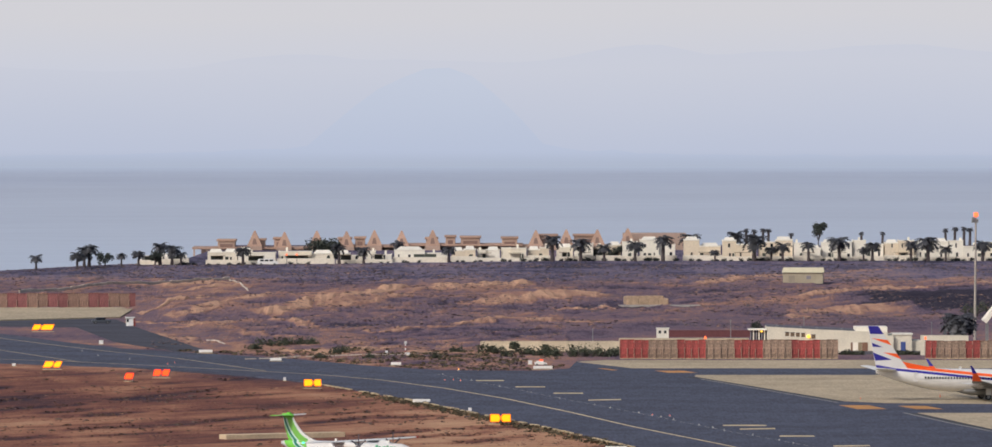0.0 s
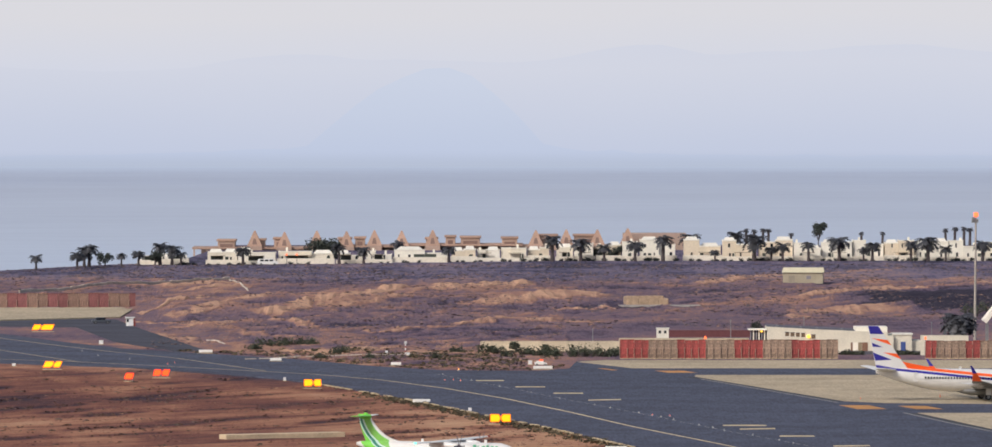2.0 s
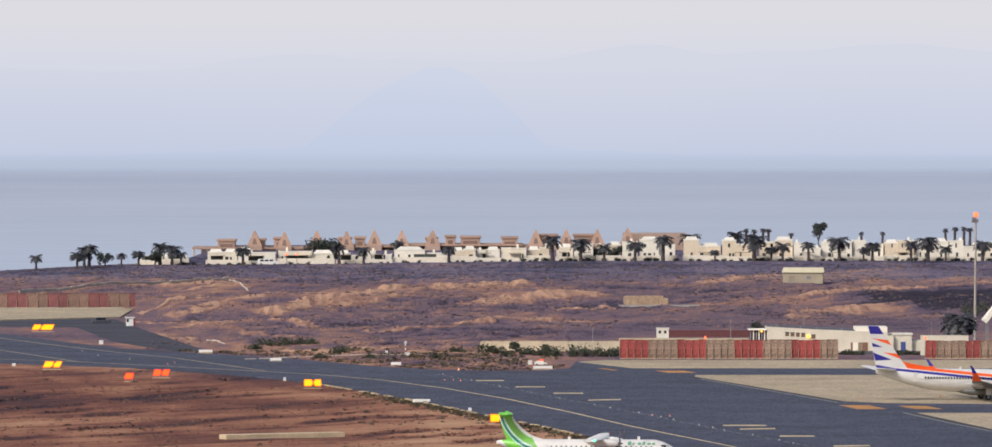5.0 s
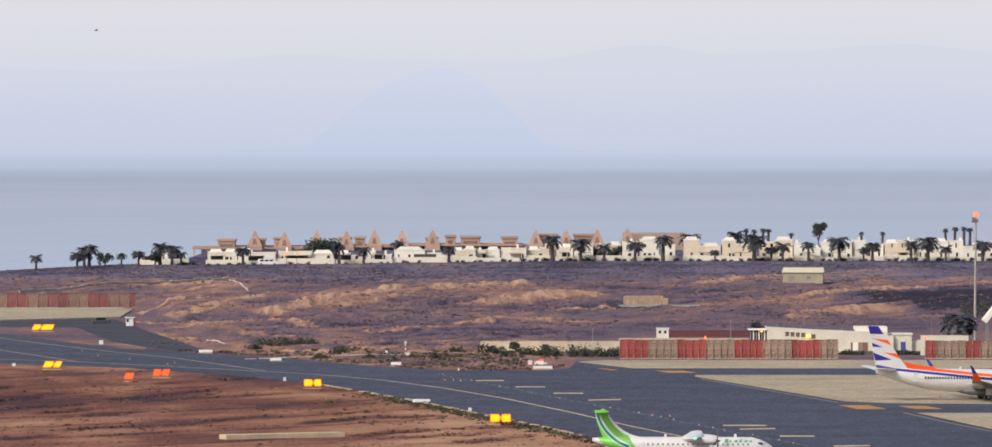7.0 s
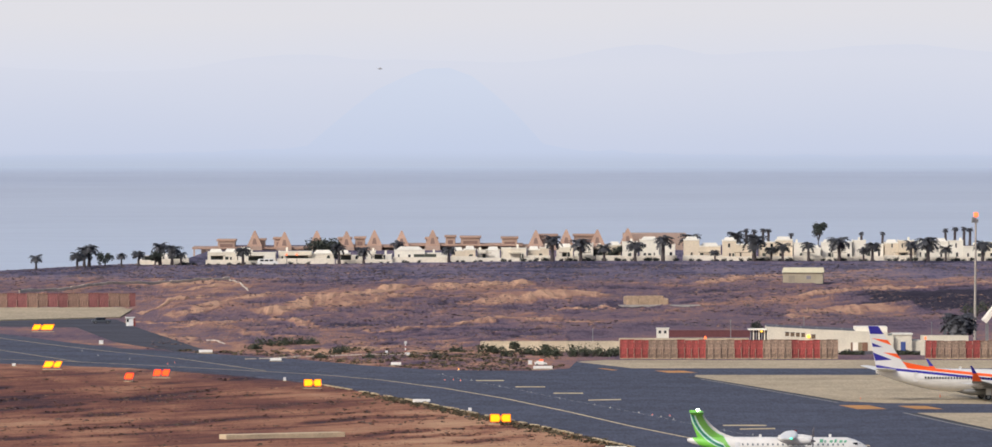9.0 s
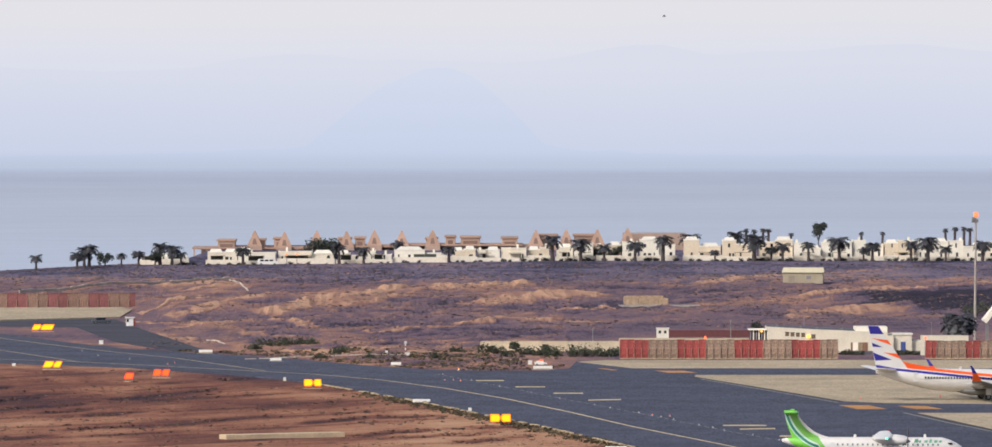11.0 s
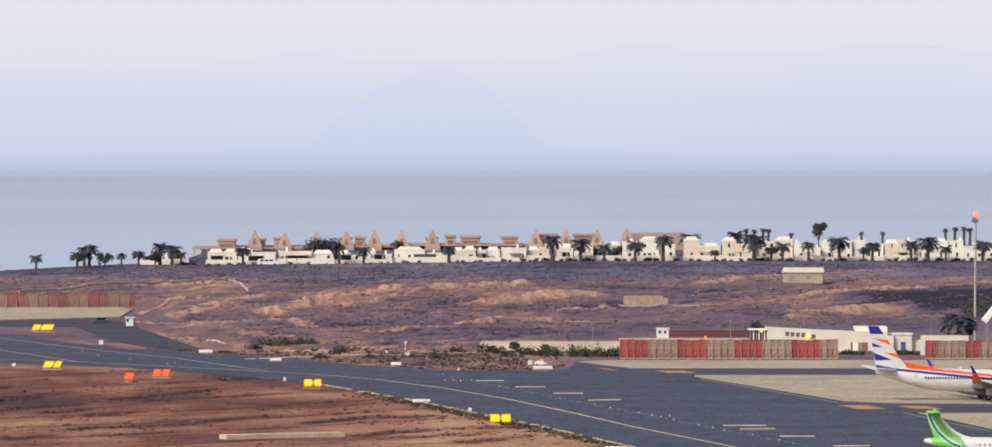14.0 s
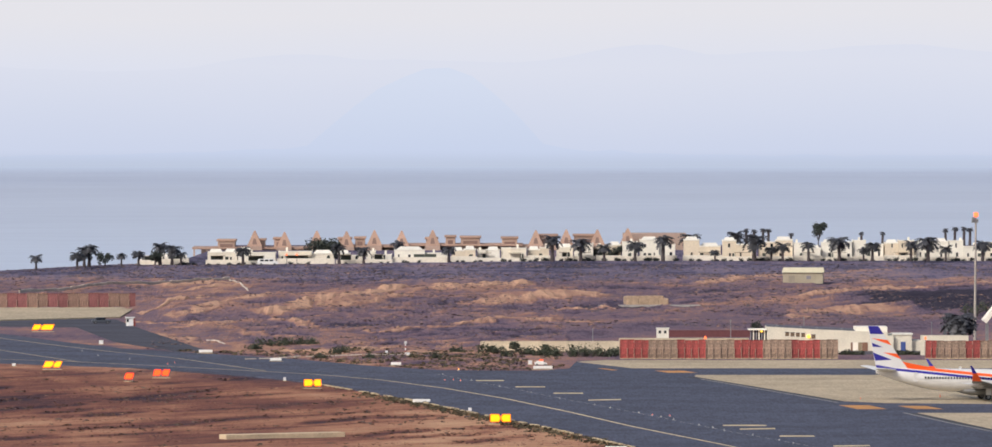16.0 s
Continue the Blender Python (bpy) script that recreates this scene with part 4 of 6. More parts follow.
def sign_board(name, label, x, y, panels, height, front, lit, turn=0.0, skew=0.0):
    """A low airfield sign on a pad: legs, a frame and its panels."""
    s = thing(name, label, "sign", "airfield signs", pose(x, y, ground_z(x, y), 0, 0, turn))
    total = sum(panels) + 0.2 * (len(panels) - 1)
    part("pad", boxes((-total / 2 - .3, total / 2 + .3, -.5, .5, -.2, .1), bevel=.03), OLD_CONCRETE, s, "pale concrete pad")
    for k in (-.4, .4):
        part("leg", boxes((k * total - .05, k * total + .05, -.05, .05, .08, .5 if lit else .3)), GREY_METAL, s)
    x0 = -total / 2
    for k, w in enumerate(panels):
        if lit:
            def face(inset, y0, y1):
                a, b, lo, hi = x0 + inset, x0 + w - inset, .48 + inset, .62 + height - inset
                inner, outer = (.42, .12) if len(panels) > 1 else (.2, .2)
                l, r = (outer, inner) if k == 0 else (inner, outer)
                pts = [(a + l * .6, lo), (b - r * .6, lo), (b, lo + r), (b, hi - r), (b - r * .6, hi), (a + l * .6, hi), (a, hi - l), (a, lo + l)]
                return prism([(px + skew * (pz - 1.0), pz) for px, pz in pts], y0, y1)
            # the cabinet is made to glow as the halo of its lit face
            c = part("cabinet", face(-.06, -.1, .14), ORANGE_HALO if front == ORANGE_GLOW else RED_HALO, s)
            part("panel", face(.06, -.125, -.09), front, c, "glowing sign face")
        else:
            c = part("cabinet", boxes((x0 - .04, x0 + w + .04, -.1, .14, .22, .3 + height), bevel=.025), WHITE, s)
            part("panel", boxes((x0 + .12, x0 + w - .12, -.125, -.09, .34, .2 + height), bevel=.015), front, c, "plain white back")
        x0 += w + .2
    return s


for (x, y), ws, h in (((-97.95, 2023.8), (1.6, 2.5), .95), ((-85.64, 1807.1), (1.7, 1.3), .95), ((-33.63, 1715.2), (1.55, 1.3), 1.0), ((0.74, 1561.9), (1.6, 1.5), 1.05)):
    sign_board("taxiway_sign", "lit amber taxiway sign on low legs in soil", x, y, ws, h, ORANGE_GLOW, True, random.uniform(-4, 4), .5 if x < -50 else 0.0)
for (x, y), ws, h in (((-68.58, 1749.0), (1.5,), .95), ((-63.11, 1764.7), (1.35, 1.3), 1.0)):
    sign_board("runway_sign", "lit red runway holding sign on low legs", x, y, ws, h, RED_GLOW, True, random.uniform(-4, 4), .3)
for (x, y), w, h in (((-13.1, 1647.0), 3.0, .85), ((-58.67, 1890.9), 2.7, .75), ((-43.40, 1844.5), 2.2, .7), ((-19.45, 1820.5), 1.9, .75), ((9.01, 1800.4), 3.6, .8), ((18.78, 1461.6), 3.3, .9)):
    sign_board("sign_back", "white blank back of a taxiway sign on a concrete pad", x, y, (w,), h * .6, WHITE, False, random.uniform(-3, 3))


def cabinet_box(x, y, w, h, material=None, label="small pale equipment box on a concrete foot"):
    c = thing("equipment_box", label, "box", "equipment boxes", pose(x, y, ground_z(x, y)))
    part("foot", boxes((-w * .7, w * .7, -w * .6, w * .6, -.2, .12)), OLD_CONCRETE, c)
    part("case", boxes((-w / 2, w / 2, -w * .4, w * .4, .1, h), bevel=.04), material or WHITE, c)
    part("lid", boxes((-w * .55, w * .55, -w * .45, w * .45, h, h + .07), bevel=.02), WHITE, c)
    part("door", boxes((-w * .4, w * .4, -w * .42, -w * .395, .2, h - .08)), GREY_PAINT, c)


for (x, y), w, h in (((-81.98, 1943.4), .9, .8), ((-39.49, 1749.0), .5, .65), ((-4.46, 1608.1), .6, .8), ((6.67, 1827.3), .75, .8), ((-22.07, 1887.2), .5, .55), ((-17.67, 1880.0), .6, .6),
                     ((-93.96, 1823.9), .7, .5)):
    cabinet_box(x, y, w, h)


def edge_light(material, label):
    e = thing("taxiway_light", label, "light", "taxiway lights")
    part("base", tube(bmesh.new(), (0, 0, 0), (0, 0, .12), .14, .12, 10), GREY_METAL, e)
    part("lens", tube(bmesh.new(), (0, 0, .12), (0, 0, .24), .08, .05, 10), material, e, "small glowing lens")
    return e


DIM_WHITE, DIM_RED, DIM_AMBER = glow("edge_lamp", (0.45, 0.43, 0.4), 0.1), glow("stop_bar_lamp", (1.0, 0.15, 0.06), 1.2), glow("warning_lamp", (1.0, 0.4, 0.05), 1.5)
first = edge_light(DIM_WHITE, "small pale taxiway edge light")
spots = [(-10.08, 1774.3), (-4.60, 1745.8), (0.70, 1715.2), (6.38, 1685.7), (11.34, 1660.0), (17.22, 1632.3), (19.81, 1618.8), (24.41, 1597.6), (27.92, 1582.1), (29.87, 1572.0), (33.63, 1549.5),
         (35.71, 1539.8), (37.29, 1527.8), (41.49, 1511.3), (45.22, 1492.8), (47.08, 1481.5), (-84.09, 1901.9), (-79.79, 1876.4), (-72.61, 1855.0)]
first.matrix_world = pose(*spots[0], 0.0)
for p in spots[1:]:
    copy_thing(first, pose(*p, 0.0))
first = edge_light(DIM_RED, "small red taxiway stop light")
spots = [(26.51, 1587.3), (29.46, 1584.7), (-9.56, 1745.8), (-7.91, 1745.8), (-6.60, 1742.7), (-64.11, 1827.3), (-62.99, 1834.2)]
first.matrix_world = pose(*spots[0], 0.0)
for p in spots[1:]:
    copy_thing(first, pose(*p, 0.0))
first = edge_light(DIM_AMBER, "amber warning lamp on the taxiway edge")
first.matrix_world = pose(-7.16, 1793.8, 0.0) @ Matrix.Scale(1.8, 4)


def traffic_cone():
    c = thing("traffic_cone", "orange traffic cone on the apron", "cone", "traffic cones")
    part("foot", boxes((-.22, .22, -.22, .22, 0, .05), bevel=.01), DARK, c)
    part("body", tube(bmesh.new(), (0, 0, .05), (0, 0, .85), .18, .04, 12), JET_ORANGE, c)
    return c


cone = traffic_cone()
cone.matrix_world = pose(79.05, 1665.6, 0.03) @ Matrix.Scale(.65, 4)
for p in ((64.53, 1657.1),):
    copy_thing(cone, pose(*p, 0.03) @ Matrix.Scale(.65, 4))


def service_van(x, y):
    v = thing("service_van", "small white airfield van with glowing red lamp", "van", at=pose(x, y, 0.0, 0, 0, 2) @ Matrix.Scale(.62, 4))
    part("body", boxes((-2.0, 1.2, -.9, .9, .4, 1.2), (-1.4, .8, -.85, .85, 1.2, 1.55), bevel=.08), WHITE, v)
    part("bonnet", boxes((1.2, 1.9, -.85, .85, .4, .95), bevel=.1), WHITE, v)
    part("windscreen", boxes((.8, 1.1, -.75, .75, 1.2, 1.5), bevel=.04), GLASS_DARK, v)
    part("lamp_bar", boxes((-.5, .7, -.5, .5, 1.55, 2.0), bevel=.1), RED_GLOW, v, "glowing red lamp bar")
    for xx in (-1.3, 1.2):
        for yy in (-.85, .85):
            wheel(v, xx, yy, .36, .36, .22)


service_van(8.74, 1820.5)


def car_dark(x, y):
    c = thing("parked_car", "dark parked car beside the link road", "car", at=pose(x, y, ground_z(x, y), 0, 0, 8))
    part("body", boxes((-2.1, 2.1, -.85, .85, .3, .85), bevel=.12), mat("car_paint", (0.06, 0.07, 0.09), .3), c)
    part("cabin", boxes((-1.3, 1.0, -.75, .75, .85, 1.4), bevel=.2), GLASS_DARK, c)
    for xx in (-1.35, 1.35):
        for yy in (-.8, .8):
            wheel(c, xx, yy, .32, .32, .2)


car_dark(-87.72, 2079.7)


def hut(x, y, w, d, h):
    k = thing("guard_hut", "small white guard hut with dark doorway and red side", "hut", at=pose(x, y, ground_z(x, y)))
    part("wall", boxes((-w / 2, w / 2, 0, .15, 0, h), (-w / 2, w / 2, d - .15, d, 0, h), (-w / 2, -w / 2 + .15, .15, d - .15, 0, h), (w / 2 - .15, w / 2, .15, d - .15, 0, h)), WHITE, k)
    part("roof", boxes((-w / 2 - .25, w / 2 + .25, -.3, d + .3, h, h + .18), bevel=.03), WHITE, k)
    part("door", boxes((-.2, .7, -.04, 0, 0, 1.7)), GREY_PAINT, k)
    part("window", boxes((-w * .42, -w * .12, -.03, 0, .9, 1.6)), GLASS_DARK, k)
    part("side_panel", boxes((w / 2, w / 2 + .4, .2, d - .2, 0, h * .9)), FENCE_RED, k, "faded red side panel")


hut(-80.71, 2062.2, 1.6, 2.2, 1.8)

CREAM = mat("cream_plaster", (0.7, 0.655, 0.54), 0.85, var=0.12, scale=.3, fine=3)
ROOF_GREY = mat("roof_grey", (0.22, 0.21, 0.24), .8, var=.15, scale=.3, fine=3)
ROOF_DARK = mat("roof_dark", (0.1, 0.1, 0.125), .8, var=.2, scale=.3, fine=3)
WALL_WHITE = mat("limewash", (0.83, 0.79, 0.69), .85, var=.08, scale=.25, fine=2, per=.05)
TERRACE_SHADE = mat("awning", (0.3, 0.24, 0.16), .8, var=.15)
BROWN_DOOR = mat("brown_door", (0.22, 0.12, 0.08), .7, var=.15)
BLUE_DOOR = mat("blue_door", (0.05, 0.09, 0.3), .6, var=.1)


WINDOW_TAN = mat("shaded_window", (0.16, 0.11, 0.07), .4, var=.2)


def terminal():
    y = 1893.0
    t = thing("service_building", "long low white service building behind the blast fence", "building", at=pose(66.01, y, 0))
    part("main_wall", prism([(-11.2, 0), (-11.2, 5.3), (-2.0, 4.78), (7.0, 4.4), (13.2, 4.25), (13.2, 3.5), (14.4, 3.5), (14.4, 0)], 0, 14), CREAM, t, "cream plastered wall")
    part("roof", prism([(-11.3, 5.31), (-11.3, 5.4), (-2.0, 4.9), (6.6, 4.55), (6.6, 4.43), (-2.0, 4.79)], .25, 14.5), ROOF_DARK, t, "dark grey roof sheet")
    part("upper_wall", boxes((6.6, 13.2, 1.0, 9, 4.2, 5.2), bevel=.05), WALL_WHITE, t)
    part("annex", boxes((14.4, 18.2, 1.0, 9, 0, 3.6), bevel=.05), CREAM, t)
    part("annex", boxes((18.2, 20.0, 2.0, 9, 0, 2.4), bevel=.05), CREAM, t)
    part("parapet", boxes((14.2, 18.4, .8, 9.2, 3.6, 3.8)), WALL_WHITE, t)
    for k in range(7):
        part("column", boxes((-14.6 + k * .56, -14.35 + k * .56, .2, .5, 0, 4.55)), WALL_WHITE if k % 2 else ROOF_GREY, t)
    part("porch_roof", boxes((-15.0, -11.25, -.3, 6, 4.56, 4.78), bevel=.03), WALL_WHITE, t, "thin white porch roof")
    part("porch_back", boxes((-14.4, -11.2, 3, 3.2, 0, 4.5)), GLASS_DARK, t, "dark panel behind the columns")
    for k in range(5):
        xw, drop = -7.5 + k * 1.08 + (1.0 if k == 4 else 0), .5 if k == 4 else .06 * k
        w = part("window", boxes((xw, xw + .78, -.05, .05, 3.35 - drop, 4.15 - drop)), WINDOW_TAN, t, "tan-shaded window")
        part("frame", boxes((xw - .08, xw + .86, -.06, .02, 3.27 - drop, 3.35 - drop)), WALL_WHITE, w)
        part("lintel", boxes((xw - .05, xw + .83, -.1, .0, 4.15 - drop, 4.23 - drop)), ROOF_DARK, w)
    for x0, x1, m in ((5.75, 6.15, BROWN_DOOR), (6.2, 7.2, WALL_WHITE), (7.25, 8.0, TERRACE_SHADE), (8.05, 9.2, BROWN_DOOR), (15.9, 16.9, BLUE_DOOR)):
        part("door", boxes((x0, x1, -.06, .0, 0.0, 2.1) if x1 < 14 else (x0, x1, .92, .99, 0, 2.2)), m, t)
    part("lamp", boxes((-3.15, -2.45, -.5, -.1, 3.05, 3.6), bevel=.15), LAMP_YELLOW, t, "glowing yellow floodlight")
    part("lamp", boxes((-12.5, -12.1, -.4, -.1, 4.2, 4.5), bevel=.1), LAMP_YELLOW, t, "glowing yellow floodlight")
    for x in (-9, -4.2, -1, 4.1):
        part("roof_vent", tube(bmesh.new(), (x, 4, 4.3), (x, 4, 5.05 - x * .05), .22, .22, 8), GREY_METAL, t)


terminal()


def plain_wall(name, label, x0, x1, y, h, material, z=0.0, thick=.3):
    w = thing(name, label, "wall", at=pose(x0, y, z))
    part("wall_body", boxes((0, x1 - x0, 0, thick, -.3, h), bevel=.02), material, w)
    part("coping", boxes((-.05, x1 - x0 + .05, -.06, thick + .06, h, h + .1), bevel=.02), material, w)
    n = int((x1 - x0) / 4)
    for k in range(n + 1):
        part("pier", boxes((k * (x1 - x0) / n - .12, k * (x1 - x0) / n + .12, -.05, -.003, 0, h)), material, w)


TAN_PLASTER = mat("tan_plaster", (0.58, 0.5, 0.37), .85, var=.2, scale=.3, fine=3)
plain_wall("boundary_wall", "long cream boundary wall behind scrub", -3.09, 24.9, 1903, 1.95, TAN_PLASTER)
plain_wall("boundary_wall", "cream boundary wall running on behind the blast fence", 25.1, 51.3, 1903, 2.55, TAN_PLASTER)
plain_wall("boundary_wall", "low dark red wall behind the blast fence", 36.45, 54.60, 1990, 1.3, mat("maroon_wall", (0.13, 0.045, 0.05), .8, per=.1))
plain_wall("boundary_wall", "dark grey kerb wall before the service building", 69.56, 86.37, 1885, .55, ROOF_DARK)


def lookout(x, y):
    c = thing("lookout_cabin", "white cabin raised on short legs", "cabin", at=pose(x, y, 0))
    part("cabin", boxes((-1.25, 1.25, -1, 1, 1.9, 3.9), bevel=.04), WALL_WHITE, c)
    part("roof", boxes((-1.4, 1.4, -1.15, 1.15, 3.9, 4.05), bevel=.02), WALL_WHITE, c)
    for xx in (-1.05, 1.05):
        for yy in (-.8, .8):
            part("leg", boxes((xx - .12, xx + .12, yy - .12, yy + .12, 0, 1.9)), GREY_METAL, c)
    for xx in (-.6, .5):
        part("window", boxes((xx - .25, xx + .25, -1.03, -.99, 2.9, 3.5)), GLASS_DARK, c)


lookout(34.28, 1925)


def light_mast(x, y, h):
    m = thing("floodlight_mast", "tall grey floodlight mast with orange lamp on top", "mast", at=pose(x, y, 0, 0, .4, 0))
    part("foot", boxes((-.6, .6, -.6, .6, 0, .5), bevel=.05), OLD_CONCRETE, m)
    part("pole", tube(bmesh.new(), (0, 0, .4), (0, 0, h), .32, .17, 12), mat("mast_steel", (0.42, 0.38, 0.34), .6, .2, var=.12), m)
    part("head_frame", boxes((-.9, .5, -.5, .5, h - 1.0, h - .75), (-.8, -.2, -.55, .55, h - .75, h + .1), bevel=.03), GREY_METAL, m)
    for k in range(3):
        part("floodlight", boxes((-.85 + k * .5, -.5 + k * .5, -.75, -.5, h - .7, h - .3), bevel=.04), GREY_METAL, m)
    part("lamp", boxes((-.45, .5, -.45, .45, h + .1, h + 1.1), bevel=.2), LAMP_RED, m, "glowing orange-red obstruction lamp")


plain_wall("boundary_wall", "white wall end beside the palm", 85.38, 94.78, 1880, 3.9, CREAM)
light_mast(97.20, 1900, 27.2)
for (x, z, y) in ((41.60, 3.7, 1860), (85.36, 3.6, 1860)):
    f = thing("warning_light", "small glowing red warning light on the fence", "light", "warning lights", pose(x, y + .3, z))
    part("stem", boxes((-.05, .05, -.05, .05, -.2, .2)), GREY_METAL, f)
    part("lens", tube(bmesh.new(), (0, 0, .2), (0, 0, .75), .28, .16, 10), LAMP_RED, f)
for xp, h in ((19.90, 3.6), (48.27, 5.4), (89.63, 5.0), (63.32, 6.0)):
    p = thing("pole", "thin grey pole behind the fence", "pole", "poles", pose(xp, 1925, 0))
    part("shaft", tube(bmesh.new(), (0, 0, 0), (0, 0, h), .09, .06, 8), GREY_METAL, p)
    part("cap", tube(bmesh.new(), (0, 0, h), (0, 0, h + .25), .14, .12, 8), GREY_METAL, p)


def wind_pole(x, y):
    p = thing("marker_pole", "red and white striped marker pole with white top", "pole", at=pose(x, y, ground_z(x, y)))
    for k in range(5):
        part("band", tube(bmesh.new(), (0, 0, k * .42), (0, 0, k * .42 + .42), .12, .12, 8), FENCE_RED if k % 2 else WHITE, p)
    part("head", boxes((-.25, .25, -.2, .2, 2.1, 2.6), bevel=.06), WHITE, p)


wind_pole(-18.24, 1887.2)

canopy = thing("canopy_roof", "white sloping canopy roof beyond the fence", "canopy", at=pose(103.9, 1950, -.9))
part("roof", prism([(-2.4, 5.6), (0, 8.6), (9, 11.2), (9, 10.6), (0.4, 7.7), (-1.7, 5.0)], 0, 8, .04), WALL_WHITE, canopy)
for xx, zz in ((-1.4, 5.2), (2.6, 8.4), (8.4, 10.4)):
    for yy in (.6, 7.2):
        part("post", boxes((xx - .15, xx + .15, yy, yy + .3, 0, zz)), GREY_METAL, canopy)


def shed(x, y):
    s = thing("shed", "cream shed with pale pitched roof on open ground", "shed", at=pose(x, y, ground_z(x, y) - .2, 0, 0, -4) @ Matrix.Scale(.95, 4))
    part("wall", prism([(-5.4, 0), (-5.4, 3.1), (5.4, 3.1), (5.4, 0)], 0, 6), mat("shed_wall", (0.36, 0.32, 0.24), .85, var=.15, scale=.4, fine=3), s)
    bm = bmesh.new()
    roof = [bm.verts.new(p) for p in ((-5.7, -.4, 3.0), (5.7, -.4, 3.0), (5.5, 3, 4.3), (-5.3, 3, 4.3), (-5.7, 6.4, 3.0), (5.7, 6.4, 3.0))]
    for f in ((0, 1, 2, 3), (3, 2, 5, 4), (0, 3, 4), (1, 5, 2), (0, 4, 5, 1)):
        bm.faces.new([roof[i] for i in f])
    bmesh.ops.recalc_face_normals(bm, faces=bm.faces)
    part("roof", bm, mat("shed_roof", (0.66, 0.6, 0.42), .8, var=.1, scale=.5, fine=4), s, "pale yellow roof")
    part("door", boxes((-3.8, -2.2, -.05, 0, 0, 2.2)), mat("shed_door", (0.28, 0.25, 0.2), .8), s)
    part("window", boxes((1.0, 2.2, -.04, 0, 1.2, 2.1)), ROOF_GREY, s)


shed(78.73, 2402)


def ruin(x, y):
    s = thing("ruined_wall", "low tan ruined stone enclosure on bare ground", "ruin", at=pose(x, y, ground_z(x, y) - .2, 0, 0, 5))
    stone = mat("tan_stone", (0.4, 0.29, 0.2), .9, var=.3, scale=.8, fine=5, bump=.4)
    for b in ((-4.6, -2.2, 0, .5, 0, 2.15), (-2.2, .3, .08, .5, 0, 1.9), (.3, 2.6, 0, .5, 0, 2.05), (2.6, 4.9, .05, .5, 0, 1.7), (-5, -4.5, .5, 8, 0, 2.3), (4.5, 5, .5, 8, 0, 1.9), (-4.5, 4.5, 7.5, 8, 0, 2.4)):
        part("wall", boxes(b, bevel=.12), stone, s)
    part("platform", boxes((-12, 12, -5, -1, -.3, .5), bevel=.1), mat("pale_rubble", (0.33, 0.3, 0.28), .9, var=.3, scale=.6, fine=4), s, "pale rubble platform")


ruin(35.9, 2213)


def field_wall(path, label, step=3.0, high=.55):
    """A low whitewashed stone wall that follows the land, stone by stone."""
    w = thing("field_wall", label, "wall")
    stone = mat("pale_stone", (0.55, 0.47, 0.4), .9, var=.3, scale=.6, fine=4, per=.2)
    me = finish("stone", boxes((-step * .52, step * .52, -.2, .2, -.8, high), bevel=.08), stone)
    for (x0, y0), (x1, y1) in zip(path, path[1:]):
        d = Vector((x1 - x0, y1 - y0))
        n = max(1, int(d.length / step))
        for i in range(n):
            x, y = x0 + d.x * (i + .5) / n, y0 + d.y * (i + .5) / n
            o = new("stone", me)
            o.parent = w
            o.matrix_local = pose(x, y, ground_z(x, y) + random.uniform(-.06, .04) + .2, 0, 0, math.degrees(math.atan2(d.y, d.x)) + random.uniform(-4, 4))


field_wall([(-117.47, 2304.9), (-101.16, 2360.5), (-84.83, 2395.2), (-69.16, 2424.8)], "low pale stone wall across the land")
field_wall([(-69.16, 2424.8), (-65.57, 2389.3), (-61.36, 2315.9)], "low pale stone wall turning downhill", 3.0, .05)
field_wall([(-60.76, 1966.9), (-58.52, 1962.9), (-56.36, 1943.4)], "short pale stone kerb beside the road", 2.0, .0)
field_wall([(-50.04, 1855.0), (-44.48, 1858.6), (-39.05, 1869.2)], "pale kerb stones beside the taxiway", 2.5, .1)
field_wall([(-38.0, 1870.0), (-24.0, 1881.0), (-11.6, 1891.0)], "thin broken line of pale stones on the verge", 3.1, -.02)


# ---- palms, trees and scrub ----
# palm fronds and bark lightened and blued, painting in the distant haze
FROND = mat("palm_frond", (0.056, 0.058, 0.068), 0.6, var=0.35, scale=.8, fine=5, per=.25)
BARK = mat("palm_bark", (0.085, 0.068, 0.07), 0.9, var=.25, scale=2, fine=8)
LEAF = mat("tree_leaf", (0.036, 0.046, 0.036), 0.6, var=.4, scale=.8, fine=5, per=.2)
HEDGE = mat("shrub_leaf", (0.05, 0.06, 0.038), 0.7, var=.4, scale=.5, fine=4, per=.2)
SCRUB = mat("dry_scrub", (0.12, 0.085, 0.07), 0.9, var=.45, scale=.3, fine=2)


